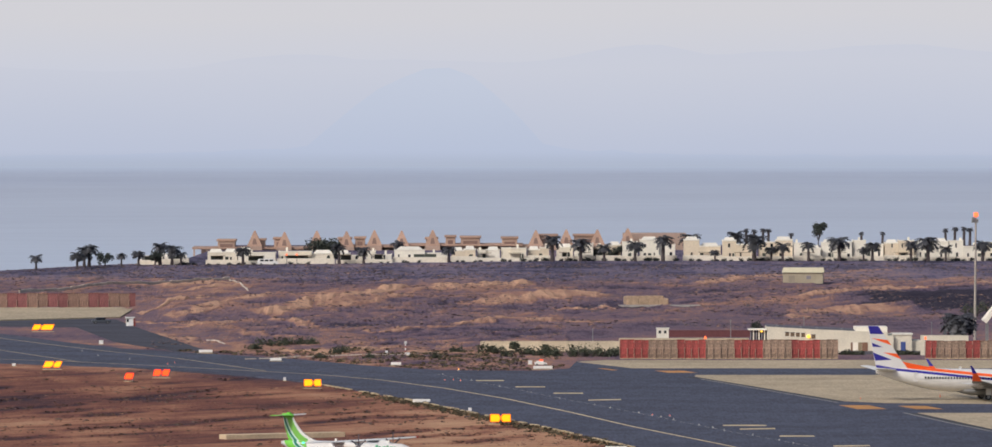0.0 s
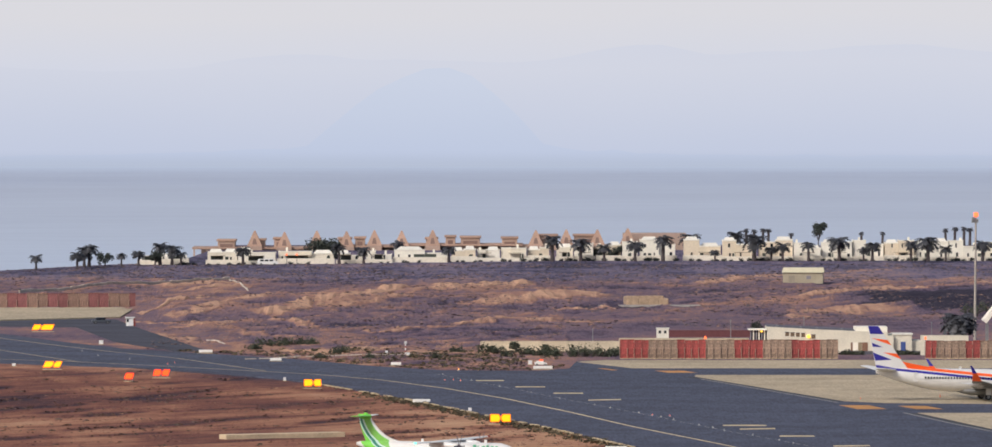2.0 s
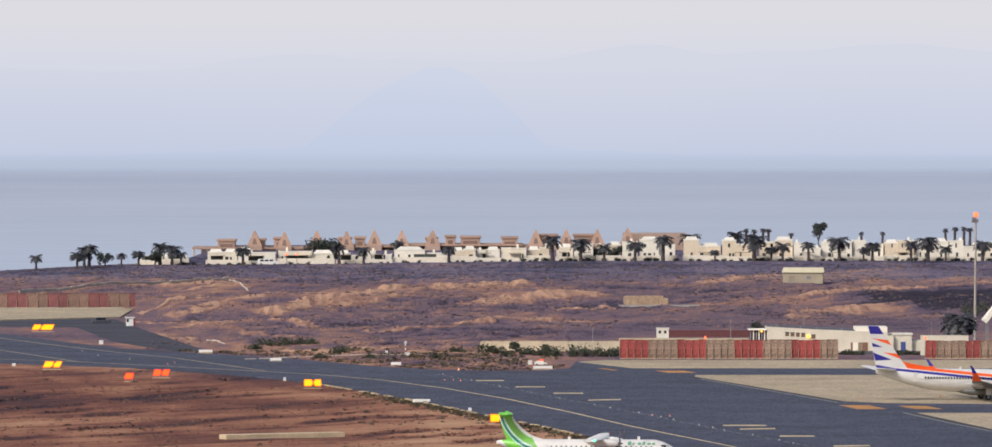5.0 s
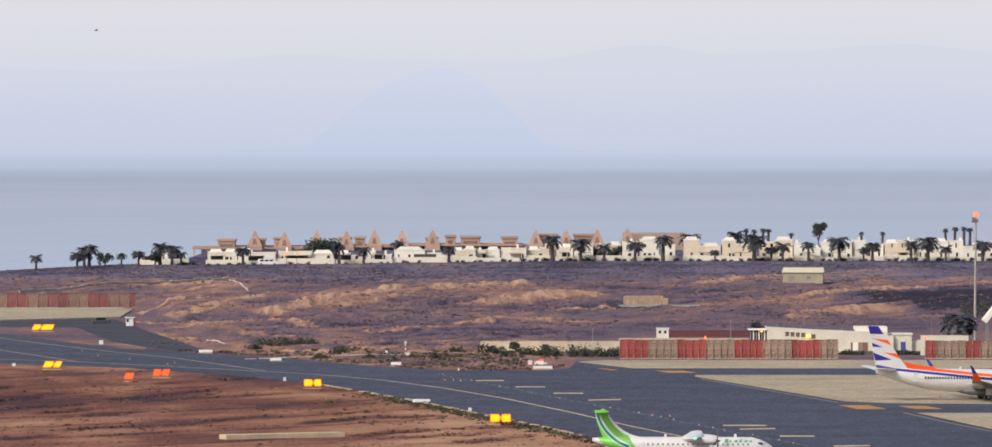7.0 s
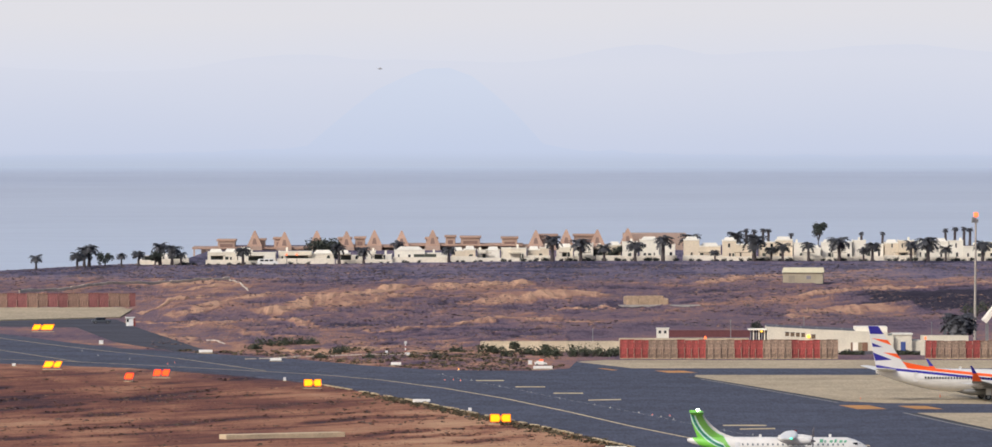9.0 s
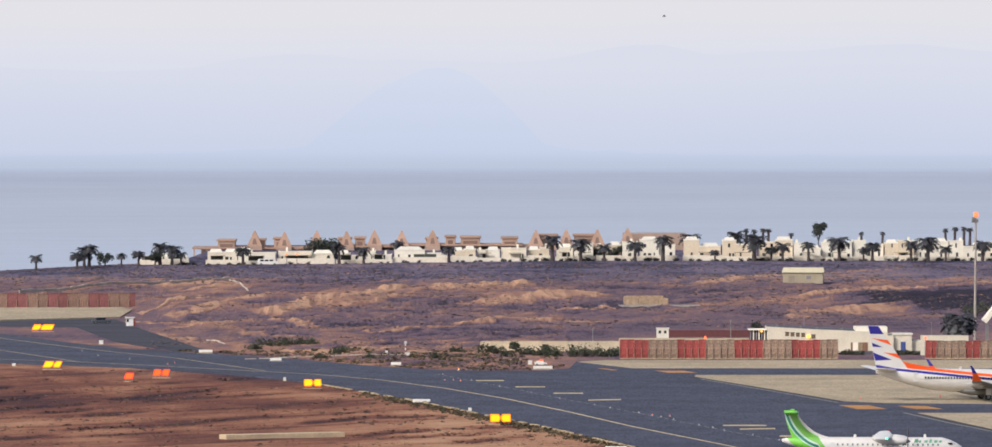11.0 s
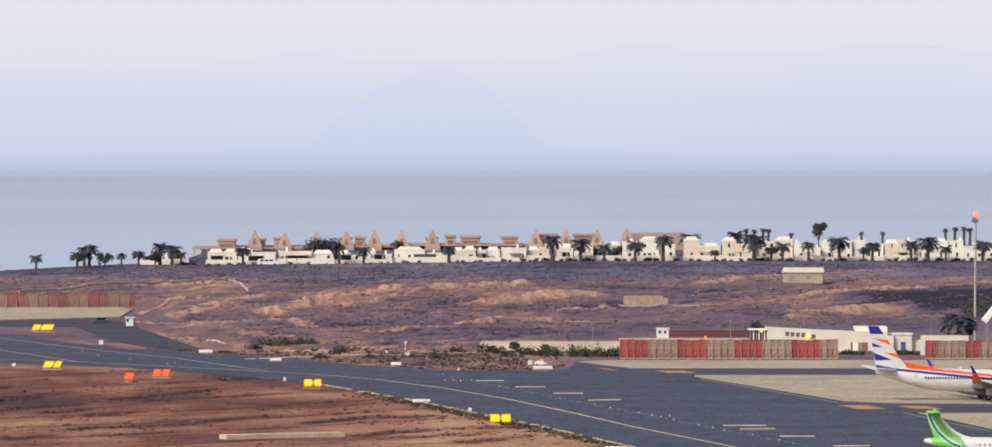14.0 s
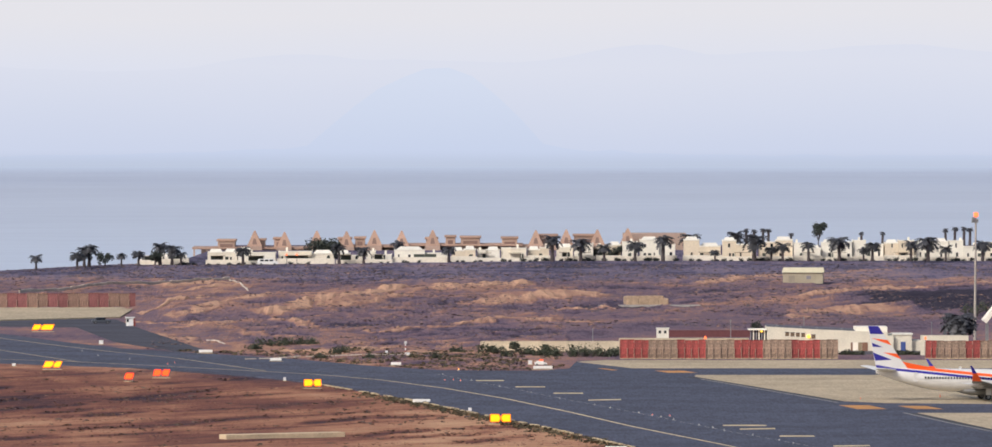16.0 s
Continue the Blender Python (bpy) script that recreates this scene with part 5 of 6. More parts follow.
def palm(height, crown, seed, fronds=44, dense=1.0):
    """A palm: a ringed trunk and arching fronds with drooping leaflets."""
    rnd = random.Random(seed)
    p = thing("palm_tree", "dark green palm with a stout trunk and arching fronds", "palm", "palms by the houses")
    trunk_h = height - crown * .45
    rings = []
    lean = rnd.uniform(-.25, .25)
    for k in range(7):
        s = k / 6
        r = .42 * (1.25 - .4 * s) if k % 2 else .36 * (1.25 - .4 * s)
        rings.append([(lean * s * s + r * math.cos(a), r * math.sin(a), s * trunk_h) for a in (i * math.pi / 4 for i in range(8))])
    part("trunk", loft(rings), BARK, p, "brown ringed trunk")
    bm = bmesh.new()
    for i in range(fronds):
        az, up = rnd.uniform(0, 2 * math.pi), rnd.uniform(-.3, 1.1)
        length = crown * rnd.uniform(.85, 1.2)
        dir_ = Vector((math.cos(az), math.sin(az), 0))
        side = Vector((-dir_.y, dir_.x, 0))
        pts = []
        pos, ang = Vector((lean, 0, trunk_h)), up
        for k in range(7):
            pts.append(pos.copy())
            pos = pos + (dir_ * math.cos(ang) + Vector((0, 0, math.sin(ang)))) * length / 6
            ang -= rnd.uniform(.2, .34)
        for k in range(1, 6):
            w = crown * .26 * math.sin(math.pi * (k + .6) / 7)
            for s in (-1, 1):
                a, b = pts[k], pts[k + 1]
                tip = (a + b) / 2 + side * s * w * rnd.uniform(.8, 1.3) + dir_ * .15 - Vector((0, 0, w * rnd.uniform(.25, .7)))
                bm.faces.new([bm.verts.new(q) for q in (a, b, tip)])
                tip2 = a + side * s * w * rnd.uniform(.6, 1.1) - Vector((0, 0, w * .3))
                bm.faces.new([bm.verts.new(q) for q in (pts[k - 1], a, tip2)])
    part("crown", bm, FROND, p, "dense crown of drooping fronds")
    if dense:
        b = bmesh.new()
        for k in range(36):
            a, r = rnd.uniform(0, 6.28), crown * rnd.uniform(.05, .38)
            c = Vector((lean + r * math.cos(a), r * math.sin(a), trunk_h + rnd.uniform(-.3, .45) * crown * .6))
            b.faces.new([b.verts.new(c + Vector([rnd.uniform(-1, 1) * crown * .14 for _ in range(3)])) for _ in range(3)])
        part("heart", b, FROND, p, "old fronds at the crown's heart")
    return p


def leafy_tree(height, spread, seed, name="tree", label="dark green leafy tree with a broad crown", leaf=None, trunk=.45, n=900, low=.35):
    rnd = random.Random(seed)
    t = thing(name, label, "tree" if name == "tree" else "shrub", "trees" if name == "tree" else "shrubs")
    bm = bmesh.new()
    tube(bm, (0, 0, 0), (.1, 0, height * trunk), .22, .14, 8)
    centres = []
    for k in range(9):
        a = rnd.uniform(0, 6.28)
        c = Vector((math.cos(a) * spread * rnd.uniform(.2, .8), math.sin(a) * spread * rnd.uniform(.2, .8), height * rnd.uniform(low, .86)))
        centres.append((c, spread * rnd.uniform(.25, .48)))
        tube(bm, (.1, 0, height * trunk * .9), c, .09, .03, 5)
    part("trunk", bm, BARK, t)
    b = bmesh.new()
    for k in range(n):
        c, r = rnd.choice(centres)
        d = Vector((rnd.gauss(0, 1), rnd.gauss(0, 1), rnd.gauss(0, .8)))
        q = c + d.normalized() * r * rnd.uniform(.45, 1.08)
        if q.z < .05:
            continue
        s = rnd.uniform(.1, .24) * (spread ** .4)
        b.faces.new([b.verts.new(q + Vector([rnd.uniform(-s, s) for _ in range(3)])) for _ in range(4)])
    part("crown", b, leaf or LEAF, t, "uneven crown of small leaves")
    return t


palms = [palm(6.2, 3.0, 11, 42), palm(6.2, 3.2, 12, 46), palm(6.2, 2.7, 13, 38), palm(6.2, 3.3, 14, 42)]
for p in palms:
    p.matrix_world = pose(0, 0, 0)
# place x, y and height of each palm
stand = [(-124.71, 2538.0, 4.1), (-113.86, 2544.6, 4.8), (-111.46, 2564.6, 6.2), (-112.84, 2564.6, 5.6), (-103.43, 2584.9, 5.0), (-98.45, 2578.1, 5.4), (-92.77, 2584.9, 5.4), (-89.69, 2591.7, 5.4), (-87.47, 2598.6, 4.9), (-70.25, 2598.6, 5.9),
         (-43.91, 2619.5, 4.8), (-37.10, 2626.5, 4.4), (-27.94, 2684.1, 7.6), (-13.35, 2633.5, 5.2), (15.88, 2640.6, 6.4), (24.11, 2662.2, 6.3), (30.52, 2640.6, 6.6), (39.37, 2647.8, 6.7), (47.25, 2647.8, 6.4), (55.0, 2694.0, 7.6)]
stand += [(45.43, 2721.4, 7.4), (62.26, 2662.2, 3.6), (68.78, 2706.3, 7.2), (73.21, 2655.0, 7.6), (81.51, 2662.2, 7.2), (78.27, 2662.2, 4.8), (88.89, 2662.2, 4.7), (97.70, 2662.2, 6.8), (104.26, 2655.0, 5.2),
         (107.06, 2662.2, 6.3), (118.04, 2662.2, 5.0), (122.89, 2662.2, 6.8), (128.28, 2669.4, 5.9), (138.37, 2662.2, 6.9)]
for k in range(0, len(stand)):
    x, y, h = stand[k]
    if y > 2680:
        y -= 20
    elif x > -95:
        front = 2588 + 42 * smooth01(-90, 30, x)
        x, y, h = x * front / y, front, h * 1.04 + .6
    else:
        h *= 1.04
    m = pose(x, y, ground_z(x, y) - .1, 0, 0, k * 67) @ Matrix.Scale(h / 6.2, 4)
    if k < 4:
        palms[k].matrix_world = m
    else:
        copy_thing(palms[k % 4], m)
slim = palm(8.2, 1.1, 21, 34)
tagged(slim, "tall slim palm rising behind the white houses", group="slim palms")
slots = [(71.46, 8.2), (73.62, 7.9), (76.15, 8.2), (77.77, 8.1), (128.48, 8.2), (131.00, 8.6), (133.53, 8.7), (135.33, 8.4), (84.09, 7.0), (110.25, 7.3), (104.48, 7.2)]
slim.matrix_world = pose(slots[0][0], 2670, ground_z(slots[0][0], 2670) + .2)
for x, h in slots[1:]:
    copy_thing(slim, pose(x, 2668 + (x * 7) % 6, ground_z(x, 2670) + .2, 0, 0, x * 31) @ Matrix.Scale(h / 8.2, 4))
apron_palm = palm(8.4, 4.2, 31, 110)
tagged(apron_palm, "large dark palm beside the blast fence", group="palms by the fence")
apron_palm.matrix_world = pose(93.33, 1884, 0)
leafy_tree(10.6, 2.6, 41, n=1500, low=.6).matrix_world = pose(92.19, 2680, 0)
leafy_tree(4.3, 6.6, 42, n=4200, low=.3).matrix_world = pose(-47.6, 2660, 0)
leafy_tree(4.2, 2.6, 43, n=900).matrix_world = pose(-107.69, 2578.1, ground_z(-107.69, 2578.1))
leafy_tree(4.5, 2.4, 44, n=900).matrix_world = pose(-94.17, 2584.9, ground_z(-94.17, 2584.9))
leafy_tree(5.0, 2.4, 45, n=900).matrix_world = pose(111.97, 2668, 0)
leafy_tree(4.2, 3.0, 46, n=1200).matrix_world = pose(34.09, 2640.6, 0)
leafy_tree(3.6, 2.6, 47, n=900).matrix_world = pose(28.20, 2640.6, 0)
leafy_tree(4.4, 1.6, 48, n=700, low=.5).matrix_world = pose(54.71, 1965, 0)
for k, (x, y, h, s) in enumerate(((3.98, 1898.2, 1.6, 1.9), (12.15, 1872.8, 1.4, 3.0), (15.32, 1872.8, 1.7, 3.2), (19.12, 1872.8, 1.5, 3.4), (22.28, 1872.8, 1.5, 2.8), (23.85, 1876.4, 1.4, 2.0), (8.37, 1876.4, 1.1, 2.0),
                                  (-46.79, 1928.1, 1.2, 3.4), (-42.40, 1935.8, 1.3, 3.0), (-38.63, 1943.4, 1.0, 2.4), (-32.34, 1883.6, .8, 2.0), (-8.21, 1898.2, .8, 1.8), (-49.66, 1913.0, .9, 2.2), (109.54, 2129.5, 3.0, 4.0), (-2.05, 1894.5, 1.7, 2.2), (0.26, 1887.2, 1.3, 2.0), (2.28, 1876.4, .8, 1.6), (6.11, 1883.6, 1.2, 2.2), (9.97, 1890.9, 1.4, 2.2), (-25.05, 1862.1, .6, 1.6), (-11.83, 1862.1, .7, 1.8), (-30.61, 1894.5, .8, 2.2), (-35.12, 1862.1, .6, 1.5), (70.4, 1883, .7, 1.5), (72.6, 1883, .5, 1.6), (78.9, 1883, .6, 1.5), (81.8, 1883, .7, 1.7), (84.2, 1883, .5, 1.5))):
    leafy_tree(h, s, 60 + k, "shrub", "low green shrub in dry soil", HEDGE, trunk=.3, n=420, low=.3).matrix_world = pose(x, y, ground_z(x, y) - .1)


def scatter(name, label, material, count, seed, size, where, flat=.6, stone=False):
    """Scrub tufts or stones over the land, joined as one."""
    rnd = random.Random(seed)
    verts, faces = [], []
    made = tries = 0
    while made < count and tries < count * 30:
        tries += 1
        x, y, ok = where(rnd)
        if not ok:
            continue
        z = ground_z(x, y)
        r = size * rnd.uniform(.4, 1.0) ** 2 * 1.6
        made += 1
        for _ in range(2 if stone else 6):
            c = Vector((x + rnd.uniform(-r, r) * .8, y + rnd.uniform(-r, r) * .8, z + r * flat * rnd.uniform(.05, .6)))
            q = [c + Vector((rnd.uniform(-r, r), rnd.uniform(-r, r), rnd.uniform(-r, r) * flat)) * .75 for _ in range(4)]
            i = len(verts)
            verts += [tuple(v) for v in q]
            faces += [(i, i + 1, i + 2), (i, i + 1, i + 3), (i, i + 2, i + 3), (i + 1, i + 2, i + 3)]
    me = bpy.data.meshes.new(name)
    me.from_pydata(verts, [], faces)
    me.materials.append(material)
    return tagged(new(name, me), label, name.split("_")[-1], kind="stuff")


def taxi_edge(y):
    """East limit of the bare soil at this distance: the taxiway shoulder."""
    pts = TAXI_LOWER[1:]
    for (xa, ya), (xb, yb) in zip(pts, pts[1:]):
        if ya <= y <= yb:
            return xa + (xb - xa) * (y - ya) / (yb - ya)
    return -999


def on_near(rnd):
    y = rnd.uniform(1440, 1800)
    x = rnd.uniform(-105, 30)
    k = noise.noise((x / 22, y / 9, 4.4))
    return x, y, x < taxi_edge(y) - 1.2 and k > -.05 and y < 1830


def on_furrow(rnd):
    y, x = rnd.uniform(1440, 1790), rnd.uniform(-105, 30)
    return x, y, x < taxi_edge(y) - 1.5 and furrow_line(x, y) > .36


def on_edge(rnd):
    y = rnd.uniform(1470, 1690)
    x = taxi_edge(y) - abs(rnd.gauss(0, 2.2)) - .4
    return x, y, True


def on_wild(rnd):
    y, x = rnd.uniform(1860, 2600), rnd.uniform(-150, 150)
    ok = (x > -72 or y > 2200) and not (x > 14 and y < 2040) and not (x < 14 and y < 1905)
    return x, y, ok and noise.noise((x / 25, y / 60, 8.8)) > -.15 and y < coast(x)


def taxi_far_edge(x):
    """Where the taxiway ends and the verge beyond it begins."""
    for (xa, ya), (xb, yb) in zip(TAXI_UPPER, TAXI_UPPER[1:]):
        if xa <= x <= xb:
            return ya + (yb - ya) * (x - xa) / (xb - xa)
    return 9999


def on_verge(rnd):
    y, x = rnd.uniform(1790, 1905), rnd.uniform(-72, 13)
    return x, y, y > taxi_far_edge(x) + 2 and noise.noise((x / 7, y / 18, 7.7)) > -.25


def on_dark(rnd):
    y, x = rnd.uniform(2420, 2610), rnd.uniform(-150, 150)
    return x, y, y < coast(x) - 3 and noise.noise((x / 14, y / 25, 2.8)) > -.2


DARK_SCRUB = island_material("dark_scrub", [(0, (0.125, 0.108, 0.125)), (1, (0.21, 0.165, 0.17))])
MIXED = island_material("gravel_mix", [(0, (0.08, 0.07, 0.09)), (.5, (0.15, 0.11, 0.12)), (1, (0.4, 0.25, 0.18))])
VERGE = island_material("verge_scrub", [(0, (0.05, 0.05, 0.035)), (.6, (0.1, 0.085, 0.06)), (1, (0.22, 0.16, 0.1))])
FIELD_WEED = island_material("field_weed", [(0, (0.06, 0.045, 0.05)), (1, (0.2, 0.115, 0.085))])
FIELD_MIX = island_material("clay_mix", [(0, (0.05, 0.035, 0.04)), (.5, (0.15, 0.075, 0.06)), (1, (0.4, 0.24, 0.16))])
scatter("dry_scrub", "low dry brown scrub on bare soil", SCRUB, 420, 1, .45, on_near, .4)
scatter("furrow_scrub", "dark dry weeds along old plough lines", FIELD_WEED, 520, 9, .42, on_furrow, .5)
scatter("edge_scrub", "low dry scrub along the taxiway shoulder", VERGE, 700, 2, .5, on_edge, .6)
scatter("wild_scrub", "low dark scrub over the open land", DARK_SCRUB, 5000, 3, .36, on_wild, .4)
scatter("far_scrub", "dark scrub belt before the houses", DARK_SCRUB, 2200, 4, .42, on_dark, .45)
scatter("loose_stone", "pale loose stones over the open land", MIXED, 14000, 5, .55, on_wild, .3, True)
scatter("verge_scrub", "low olive-brown scrub beside the taxiway", VERGE, 750, 7, .5, on_verge, .6)
scatter("verge_stone", "loose stones beside the taxiway", MIXED, 2200, 8, .5, on_verge, .3, True)
scatter("field_stone", "pale loose stones on bare soil", FIELD_MIX, 3600, 6, .34, on_near, .3, True)


# ---- village and hotel on the coast ----
TAN = mat("hotel_plaster", (0.4, 0.29, 0.235), 0.85, var=.12, scale=.2, fine=2, per=.06)
TAN_ROOF = mat("hotel_roof", (0.41, 0.27, 0.205), 0.85, var=.15, scale=.3, fine=3, per=.08)
DOOR_AND_SHADE = mat("dark_door_and_shade", (0.05, 0.06, 0.05), .6, var=.2)


HOUSE_PAINTS = [(WALL_WHITE, "white limewashed"), (WALL_WHITE, "white limewashed"), (mat("cream_wash", (0.72, 0.62, 0.48), .85, var=.1, scale=.25, fine=2), "cream-painted"),
                (mat("ivory_wash", (0.76, 0.7, 0.58), .85, var=.1, scale=.25, fine=2), "ivory-painted")]
GARDEN_WALL = mat("garden_wall", (0.76, 0.7, 0.59), .9, var=.15, scale=.4, fine=3)


def white_house(x0, x1, y, h, seed, z=0.0, plain=False):
    """A low limewashed house: stepped blocks, parapets, windows, a door and a garden wall."""
    rnd = random.Random(seed)
    w = x1 - x0
    paint, tone = rnd.choice(HOUSE_PAINTS)
    kind = "two-storey" if h > 5.0 else "single-storey"
    t = thing("white_house", f"{tone} {kind} flat-roofed house by the sea", "house", "white houses", pose(x0, y, z))
    blocks = []
    if w > 6:
        cut = w * rnd.uniform(.35, .65)
        blocks = [(0, cut, h * rnd.uniform(.82, 1.0)), (cut, w, h * rnd.uniform(.9, 1.0))]
        if rnd.random() < .5:
            blocks[0], blocks[1] = (0, cut, h), (cut, w, h * rnd.uniform(.62, .85))
    else:
        blocks = [(0, w, h)]
    for k, (a, b, top) in enumerate(blocks):
        set_back = rnd.uniform(0, 1.6)
        wall = part("wall", boxes((a + .01 * k, b, set_back, 9, -.6, top), bevel=.08), paint, t)
        part("parapet", boxes((a - .06, b + .06, set_back - .1, set_back + .16, top - .02, top + .32), (a - .06, a + .2, set_back + .16, 9, top - .02, top + .32), (b - .2, b + .06, set_back + .16, 9, top - .02, top + .32), bevel=.03), WALL_WHITE, t)
        n = max(1, int((b - a) / 2.2))
        for floor_z in ([1.0, 3.6] if top > 4.6 else [1.0]):
            for i in range(n):
                if rnd.random() < (.85 if plain else .3):
                    continue
                cx = a + (i + .5) * (b - a) / n + rnd.uniform(-.2, .2)
                ww, wh = rnd.uniform(.35, .75), rnd.uniform(.8, 1.3)
                win = part("window", boxes((cx - ww / 2, cx + ww / 2, set_back - .03, set_back - .004, floor_z, floor_z + wh)), GLASS_DARK, t)
                part("sill", boxes((cx - ww / 2 - .1, cx + ww / 2 + .1, set_back - .12, set_back - .032, floor_z - .1, floor_z)), WALL_WHITE, win)
        if rnd.random() < .5 and b - a > 3:
            r = bmesh.new()
            q = [r.verts.new(v) for v in ((a + .3, set_back + .2, top), (b - .3, set_back + .2, top), (b - .3, 8.6, top), (a + .3, 8.6, top))]
            e = [r.verts.new(v) for v in (((a + b) / 2 - .3 * (b - a), 4.5, top + 1.1), ((a + b) / 2 + .3 * (b - a), 4.5, top + 1.1))]
            for f in ((q[0], q[1], e[1], e[0]), (q[1], q[2], e[1]), (q[2], q[3], e[0], e[1]), (q[3], q[0], e[0]), (q[3], q[2], q[1], q[0])):
                r.faces.new(f)
            bmesh.ops.recalc_face_normals(r, faces=r.faces)
            part("hip_roof", r, WALL_WHITE, t, "low whitewashed hip roof")
        if rnd.random() < .6:
            c = rnd.uniform(a + .6, b - .6)
            ch = part("chimney", boxes((c - .3, c + .3, 4, 4.6, top, top + rnd.uniform(.7, 1.3)), bevel=.04), WALL_WHITE, t)
    d = rnd.uniform(1, w - 1)
    part("door", boxes((d - .45, d + .45, -.05, -.004, 0, 2.0)), DOOR_AND_SHADE, t)
    if h < 4 and not plain:
        q = rnd.uniform(.1, .4) * w
        # flat dark panel on the wall stands in for the shade of a terrace
        part("terrace_shade_panel", boxes((q, q + w * .42, -.06, -.006, .5, 2.2)), DOOR_AND_SHADE, t, "flat dark panel painting the terrace's shade")
    if rnd.random() < .6:
        s0 = rnd.uniform(0, w * .4)
        part("awning", boxes((s0, s0 + w * .5, -2.2, -.1, 2.2, 2.32), bevel=.02), TERRACE_SHADE, t, "tan terrace awning")
        for q in (s0 + .1, s0 + w * .5 - .1):
            part("awning_post", boxes((q - .06, q + .06, -2.15, -2.03, 0, 2.2)), WALL_WHITE, t)
    g = rnd.uniform(.9, 1.6)
    part("garden_wall", boxes((-.4, w + .4, -3.4, -3.15, -.8, g), bevel=.04), GARDEN_WALL, t, "pale garden wall")
    return t


HOUSES = [(228, 258, 7), (260, 304, 10), (334, 380, 19), (382, 440, 20), (444, 530, 18), (536, 575, 14), (580, 620, 17), (624, 708, 18), (714, 752, 19), (754, 790, 18), (792, 832, 20),
          (834, 868, 20), (880, 906, 20), (908, 938, 26), (944, 982, 24), (984, 1008, 32), (1012, 1068, 35), (1082, 1140, 35), (1143, 1196, 34), (1201, 1254, 36), (1256, 1298, 30), (1300, 1348, 33), (1350, 1398, 34),
          (1400, 1446, 35), (1448, 1500, 32), (1502, 1556, 34), (1558, 1610, 33), (1612, 1660, 34)]
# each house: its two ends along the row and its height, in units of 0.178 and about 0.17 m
for k, (a, b, top) in enumerate(HOUSES):
    x0, x1 = (a - 784) * .1781, (b - 784) * .1781
    y = 2596 + 42 * smooth01(-90, 30, x0) + (k * 37 % 5) * .8
    white_house(x0, x1, y, top * (.157 if top > 26 else .174), 200 + k, ground_z((x0 + x1) / 2, y) + .05, 714 <= a < 870)


def terrace_lamp(x, y):
    t = thing("terrace_lamp", "lit orange lantern on a short terrace post", "lamp", "terrace lamps", pose(x, y, ground_z(x, y)))
    post = bmesh.new()
    tube(post, (0, 0, -.3), (0, 0, 2.3), .06, .05, 8)
    part("post", post, DARK, t, "dark post")
    part("lantern", loft([[(r * math.cos(a), r * math.sin(a), z) for a in (i * math.pi / 5 for i in range(10))] for r, z in ((.08, 2.3), (.24, 2.42), (.27, 2.6), (.2, 2.78), (.05, 2.86))]), LAMP_RED, t, "glowing orange lantern", smooth=True)


for x in ((455 - 784) * .1768, (471 - 784) * .1768):
    terrace_lamp(x, 2601)


def parked_van(x, y):
    v = thing("parked_van", "white van parked before the houses", "van", at=pose(x, y, ground_z(x, y), 0, 0, 3))
    part("body", prism([(-2.9, .35), (-2.95, 1.0), (-2.6, 1.75), (1.4, 1.8), (2.0, 1.15), (2.8, 1.0), (2.9, .35)], -.9, .9, .06), WHITE, v)
    part("windscreen", prism([(1.5, 1.7), (2.0, 1.2), (1.85, 1.2), (1.35, 1.7)], -.8, .8), GLASS_DARK, v)
    for x0 in (-2.2, -.9, .4):
        part("side_window", boxes((x0, x0 + 1.0, -.93, -.9, 1.15, 1.6)), GLASS_DARK, v)
    for xx in (-1.9, 1.8):
        for yy in (-.85, .85):
            wheel(v, xx, yy, .33, .33, .2)


parked_van(-63.0, 2586)


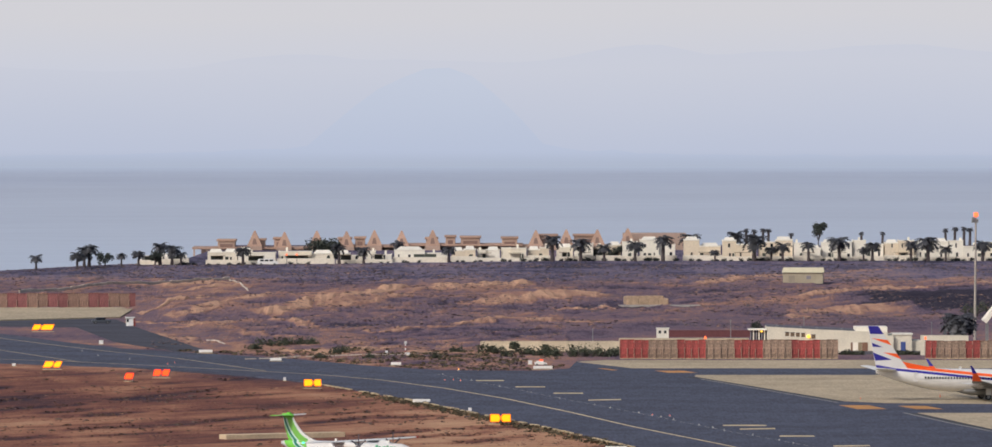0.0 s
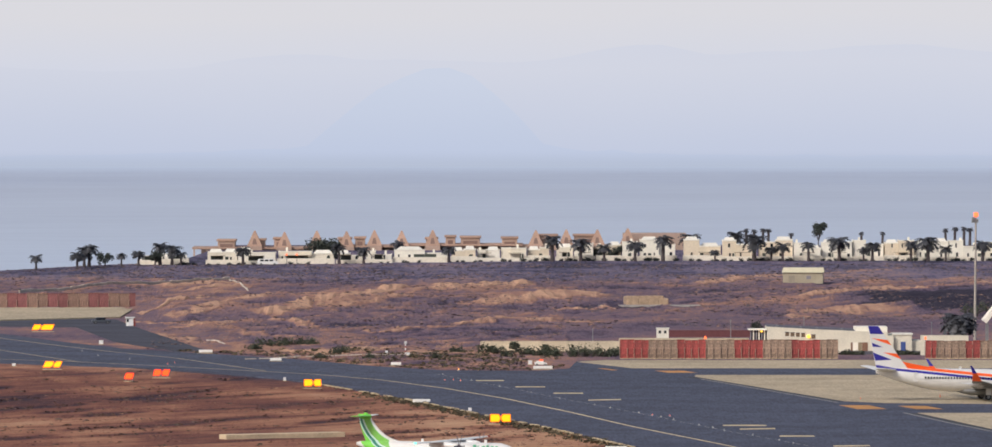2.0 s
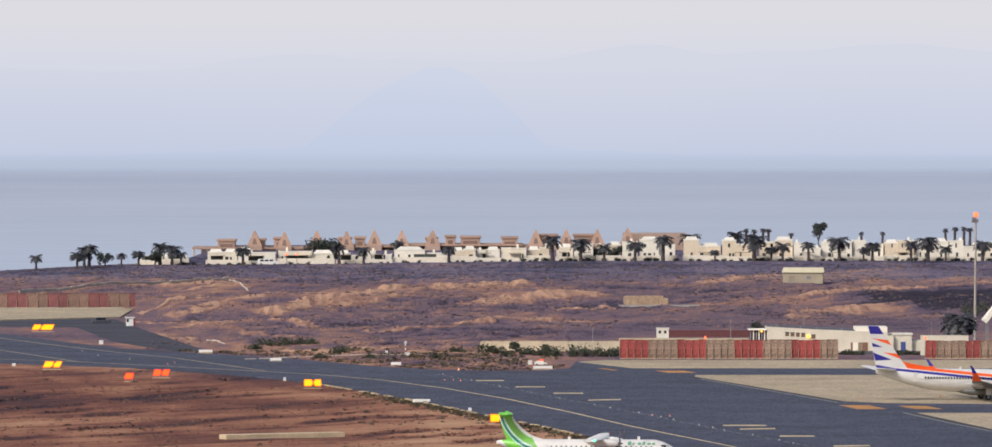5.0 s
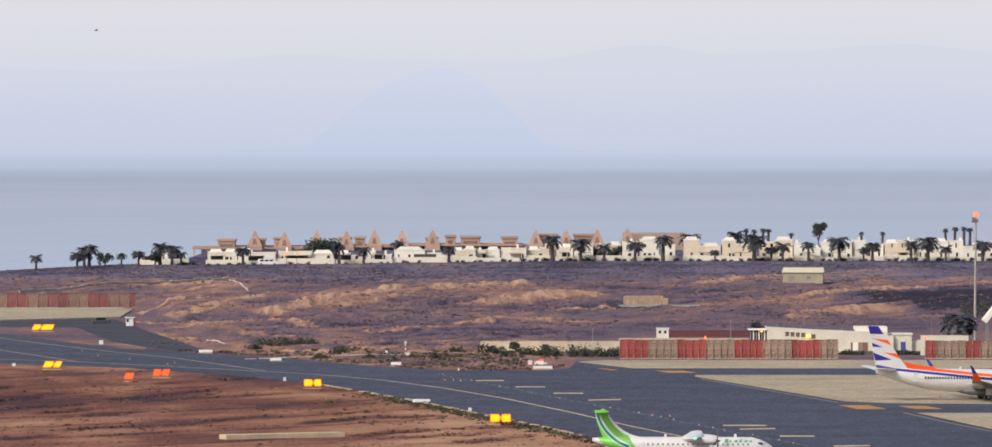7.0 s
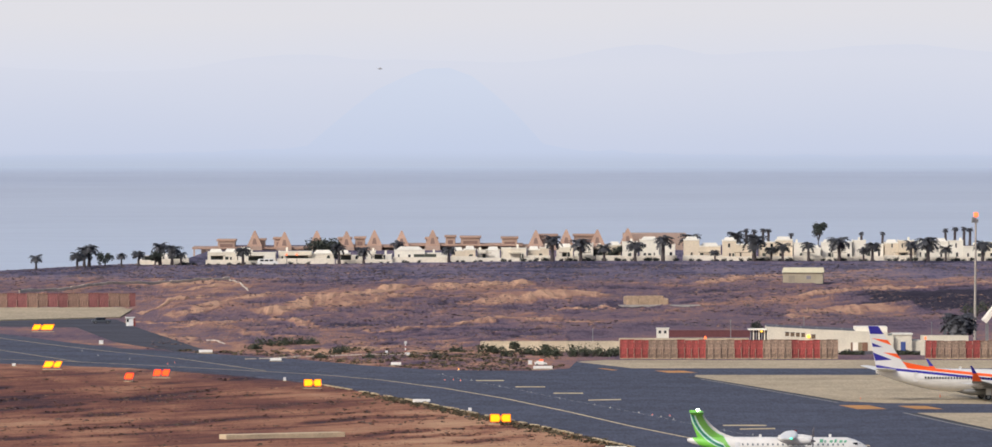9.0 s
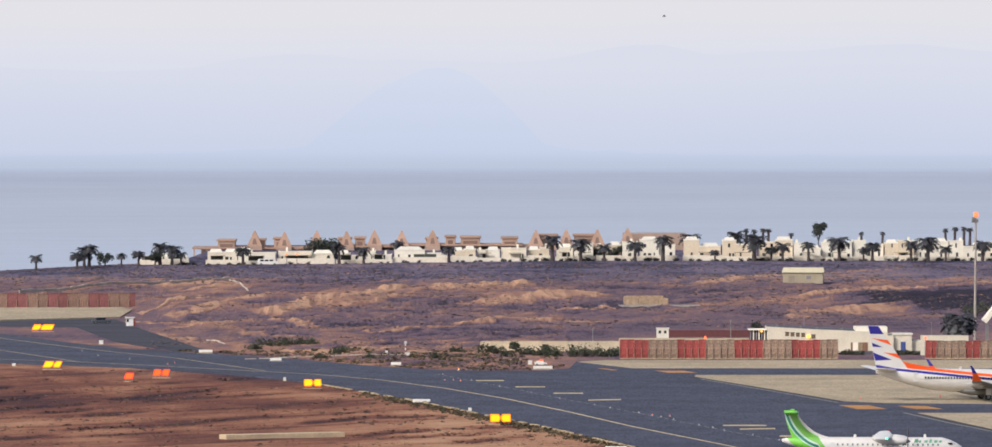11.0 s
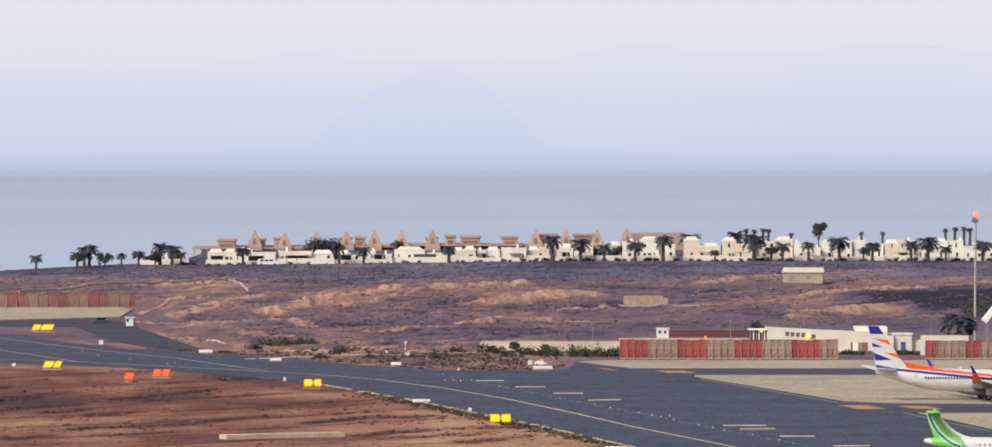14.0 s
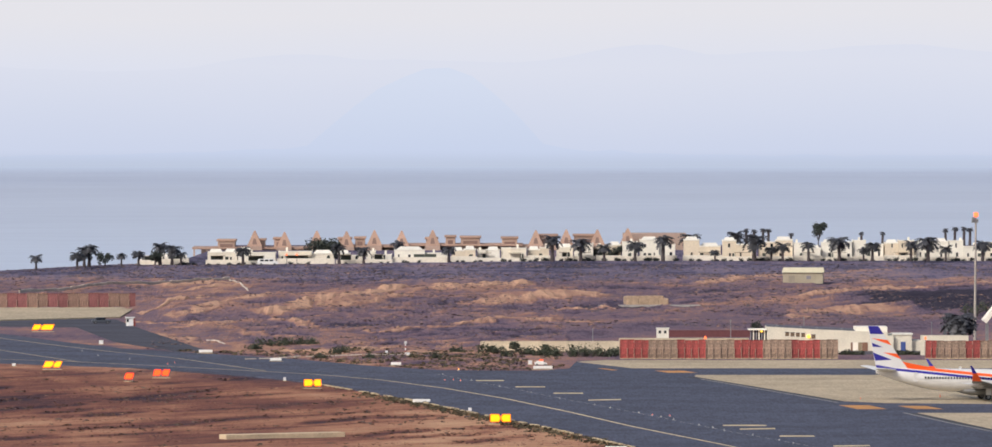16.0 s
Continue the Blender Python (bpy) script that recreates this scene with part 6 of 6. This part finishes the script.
def hotel():
    y = 2762.0
    t = thing("hotel_building", "long terracotta hotel with pyramid roofs behind white houses", "hotel", at=pose(0, y, 0))
    part("wing", boxes((-87.0, -26.88, 0, 14, -3, 0.62), bevel=.1), TAN, t, "terracotta wing")
    part("wing", boxes((-26.88, 40.32, 2, 14, -3, 1.44), bevel=.1), TAN, t, "terracotta wing")
    part("wing", boxes((37.52, 56.19, 1, 14, -3, 4.80), bevel=.1), TAN, t, "terracotta wing")
    for a, b, z in ((-89.6, -54.0, .55), (-47.5, -27.2, 1.1), (-26.6, 8.0, 1.5)):
        part("roof_edge", boxes((a, b, -3.6, 14.4, z - .3, z + .25), bevel=.06), TAN_ROOF, t, "long overhanging terracotta roof edge")
    for k in range(16):
        part("pillar", boxes((-89.2 + k * 3.8, -88.7 + k * 3.8, -3.4, -2.9, -3, .25)), TAN, t)
    blocks = [(-82.32, -76.72, 3.31), (-71.68, -67.95, 3.49), (-65.71, -63.09, 3.87), (-46.67, -42.56, 3.87),
              (-41.81, -38.45, 4.05), (-15.12, -11.76, 4.43), (-10.64, -4.48, 4.24), (1.49, 6.53, 4.05),
              (11.01, 18.29, 4.80), (22.77, 29.49, 4.80), (-20.91, -17.17, 3.87)]
    for a, b, z in blocks:
        a, b, z = a + .25, b - .25, z - .75
        k = part("tower", boxes((a, b, -1.5, 9, -2, z), bevel=.08), TAN, t)
        part("cornice", boxes((a - .35, b + .35, -1.9, 9.4, z, z + .55), bevel=.08), TAN_ROOF, k, "projecting terracotta cornice")
        # the loggia is a plate with its shade put into the colour
        part("loggia", boxes((a + .7, b - .7, -1.56, -1.505, z - 2.2, z - .8)), WARM_SHADE, k, "flat plate painting the loggia's shade")
    peaks = [(-71.12, 6.11), (-62.35, 5.73), (-52.83, 6.11), (-44.05, 5.92), (-35.84, 6.29), (-27.81, 6.11), (-18.67, 6.29),
             (11.76, 6.29), (20.72, 6.48), (29.87, 6.48), (38.83, 6.85)]
    for i, (x, z) in enumerate(peaks):
        bm = bmesh.new()
        z -= .4
        half, low = 2.25, z - 4.5
        base = [bm.verts.new((x + sx * half, -2.4 + sy * half, low)) for sx, sy in ((-1, -1), (1, -1), (1, 1), (-1, 1))]
        top = [bm.verts.new((x + sx * .22, -2.4 + sy * .22, z)) for sx, sy in ((-1, -1), (1, -1), (1, 1), (-1, 1))]
        for k in range(4):
            bm.faces.new((base[k], base[(k + 1) % 4], top[(k + 1) % 4], top[k]))
        bm.faces.new(top), bm.faces.new(list(reversed(base)))
        pk = part("pyramid_roof", bm, TAN_ROOF, t, "steep terracotta pyramid roof")
        part("drum", boxes((x - half, x + half, -2.4 - half, -2.4 + half, -2, low), bevel=.05), TAN, pk)
        # dark sloping plate paints the shade inside the gable opening
        gap = bmesh.new()
        slope = half / 4.5
        tri = [(x - .7, low + .5), (x + .7, low + .5), (x + .35, low + 2.2), (x - .35, low + 2.2)]
        gap.faces.new([gap.verts.new((gx, -2.4 - half + (gz - low) * slope * .9 - .04, gz)) for gx, gz in tri])
        part("gable_opening", gap, WARM_SHADE, pk, "dark plate painting the gable opening's shade")


WARM_SHADE = mat("opening_shade", (0.2, 0.13, 0.11), .8, var=.15)
hotel()

garden_shrub = leafy_tree(1.7, 1.8, 300, "shrub", "dark green garden shrub before the white houses", LEAF, trunk=.3, n=380, low=.3)
rnd_garden = random.Random(77)
for k in range(120):
    x = -88 + k * 2.05 + rnd_garden.uniform(-2, 2)
    y = 2590 + 42 * smooth01(-90, 30, x) + rnd_garden.uniform(-2, 2)
    m = pose(x, y, ground_z(x, y) - .1, 0, 0, rnd_garden.uniform(0, 360)) @ Matrix.Scale(rnd_garden.uniform(.5, 1.1) * (.65 if x < 0 else 1), 4)
    if k:
        copy_thing(garden_shrub, m)
    else:
        garden_shrub.matrix_world = m


# ---- the passing bird ----
FEATHER = mat("dark_feather", (0.4, 0.39, 0.39), .8)

bird = thing("bird", "small dark seabird gliding with spread wings", "bird")
bird.scale = (.65, .65, .65)
part("body", loft([hull_ring(x, 0, r, r, 8) for x, r in ((.2, .01), (.12, .04), (0, .055), (-.14, .03), (-.24, .01))]), FEATHER, bird, smooth=True)
for s in (-1, 1):
    part("wing", loft([foil((.08, s * .03, .02), .14, (0, 0, 1)), foil((.1, s * .22, .08), .11, (0, 0, 1)), foil((-.02, s * .46, .05), .04, (0, 0, 1))]), FEATHER, bird)


def motions():
    rows = [(t, pose(x, y, ramp_z(x), 0, 0, heading)) for t, x, y, heading in taxi_path()]
    walk(commuter, rows)
    for p, place in spinning:
        walk(p, [(k / 15, place @ pose(0, 0, 0, (k * 75) % 360)) for k in range(0, 241)])
    flashes = [0.6 + 1.2 * k for k in range(13)]
    keys = [(0.0, 0.0)]
    for k, t in enumerate(flashes):
        keys += [(t + d / 30, 360 * k + a) for d, a in ((-3, 0), (-2, 20), (-1, 100), (0, 180), (1, 260), (2, 340), (3, 360))]
    walk(beacon, [(t, BEACON_AT @ pose(0, 0, 0, 0, 0, 180 + a)) for t, a in keys + [(16.0, 360.0 * len(flashes))]])
    path = [(k / 5, -22.2 + 7.88 * (k / 5 - 7.0)) for k in range(0, 81)]
    walk(bird, [(t, pose(x, 520, 66.5 - 2.75 * smooth01(6.3, 8.7, t) + 0.56 * max(0, t - 8.7) ** 2, 8 * math.sin(5 * t), 0, 0)) for t, x in path])


motions()
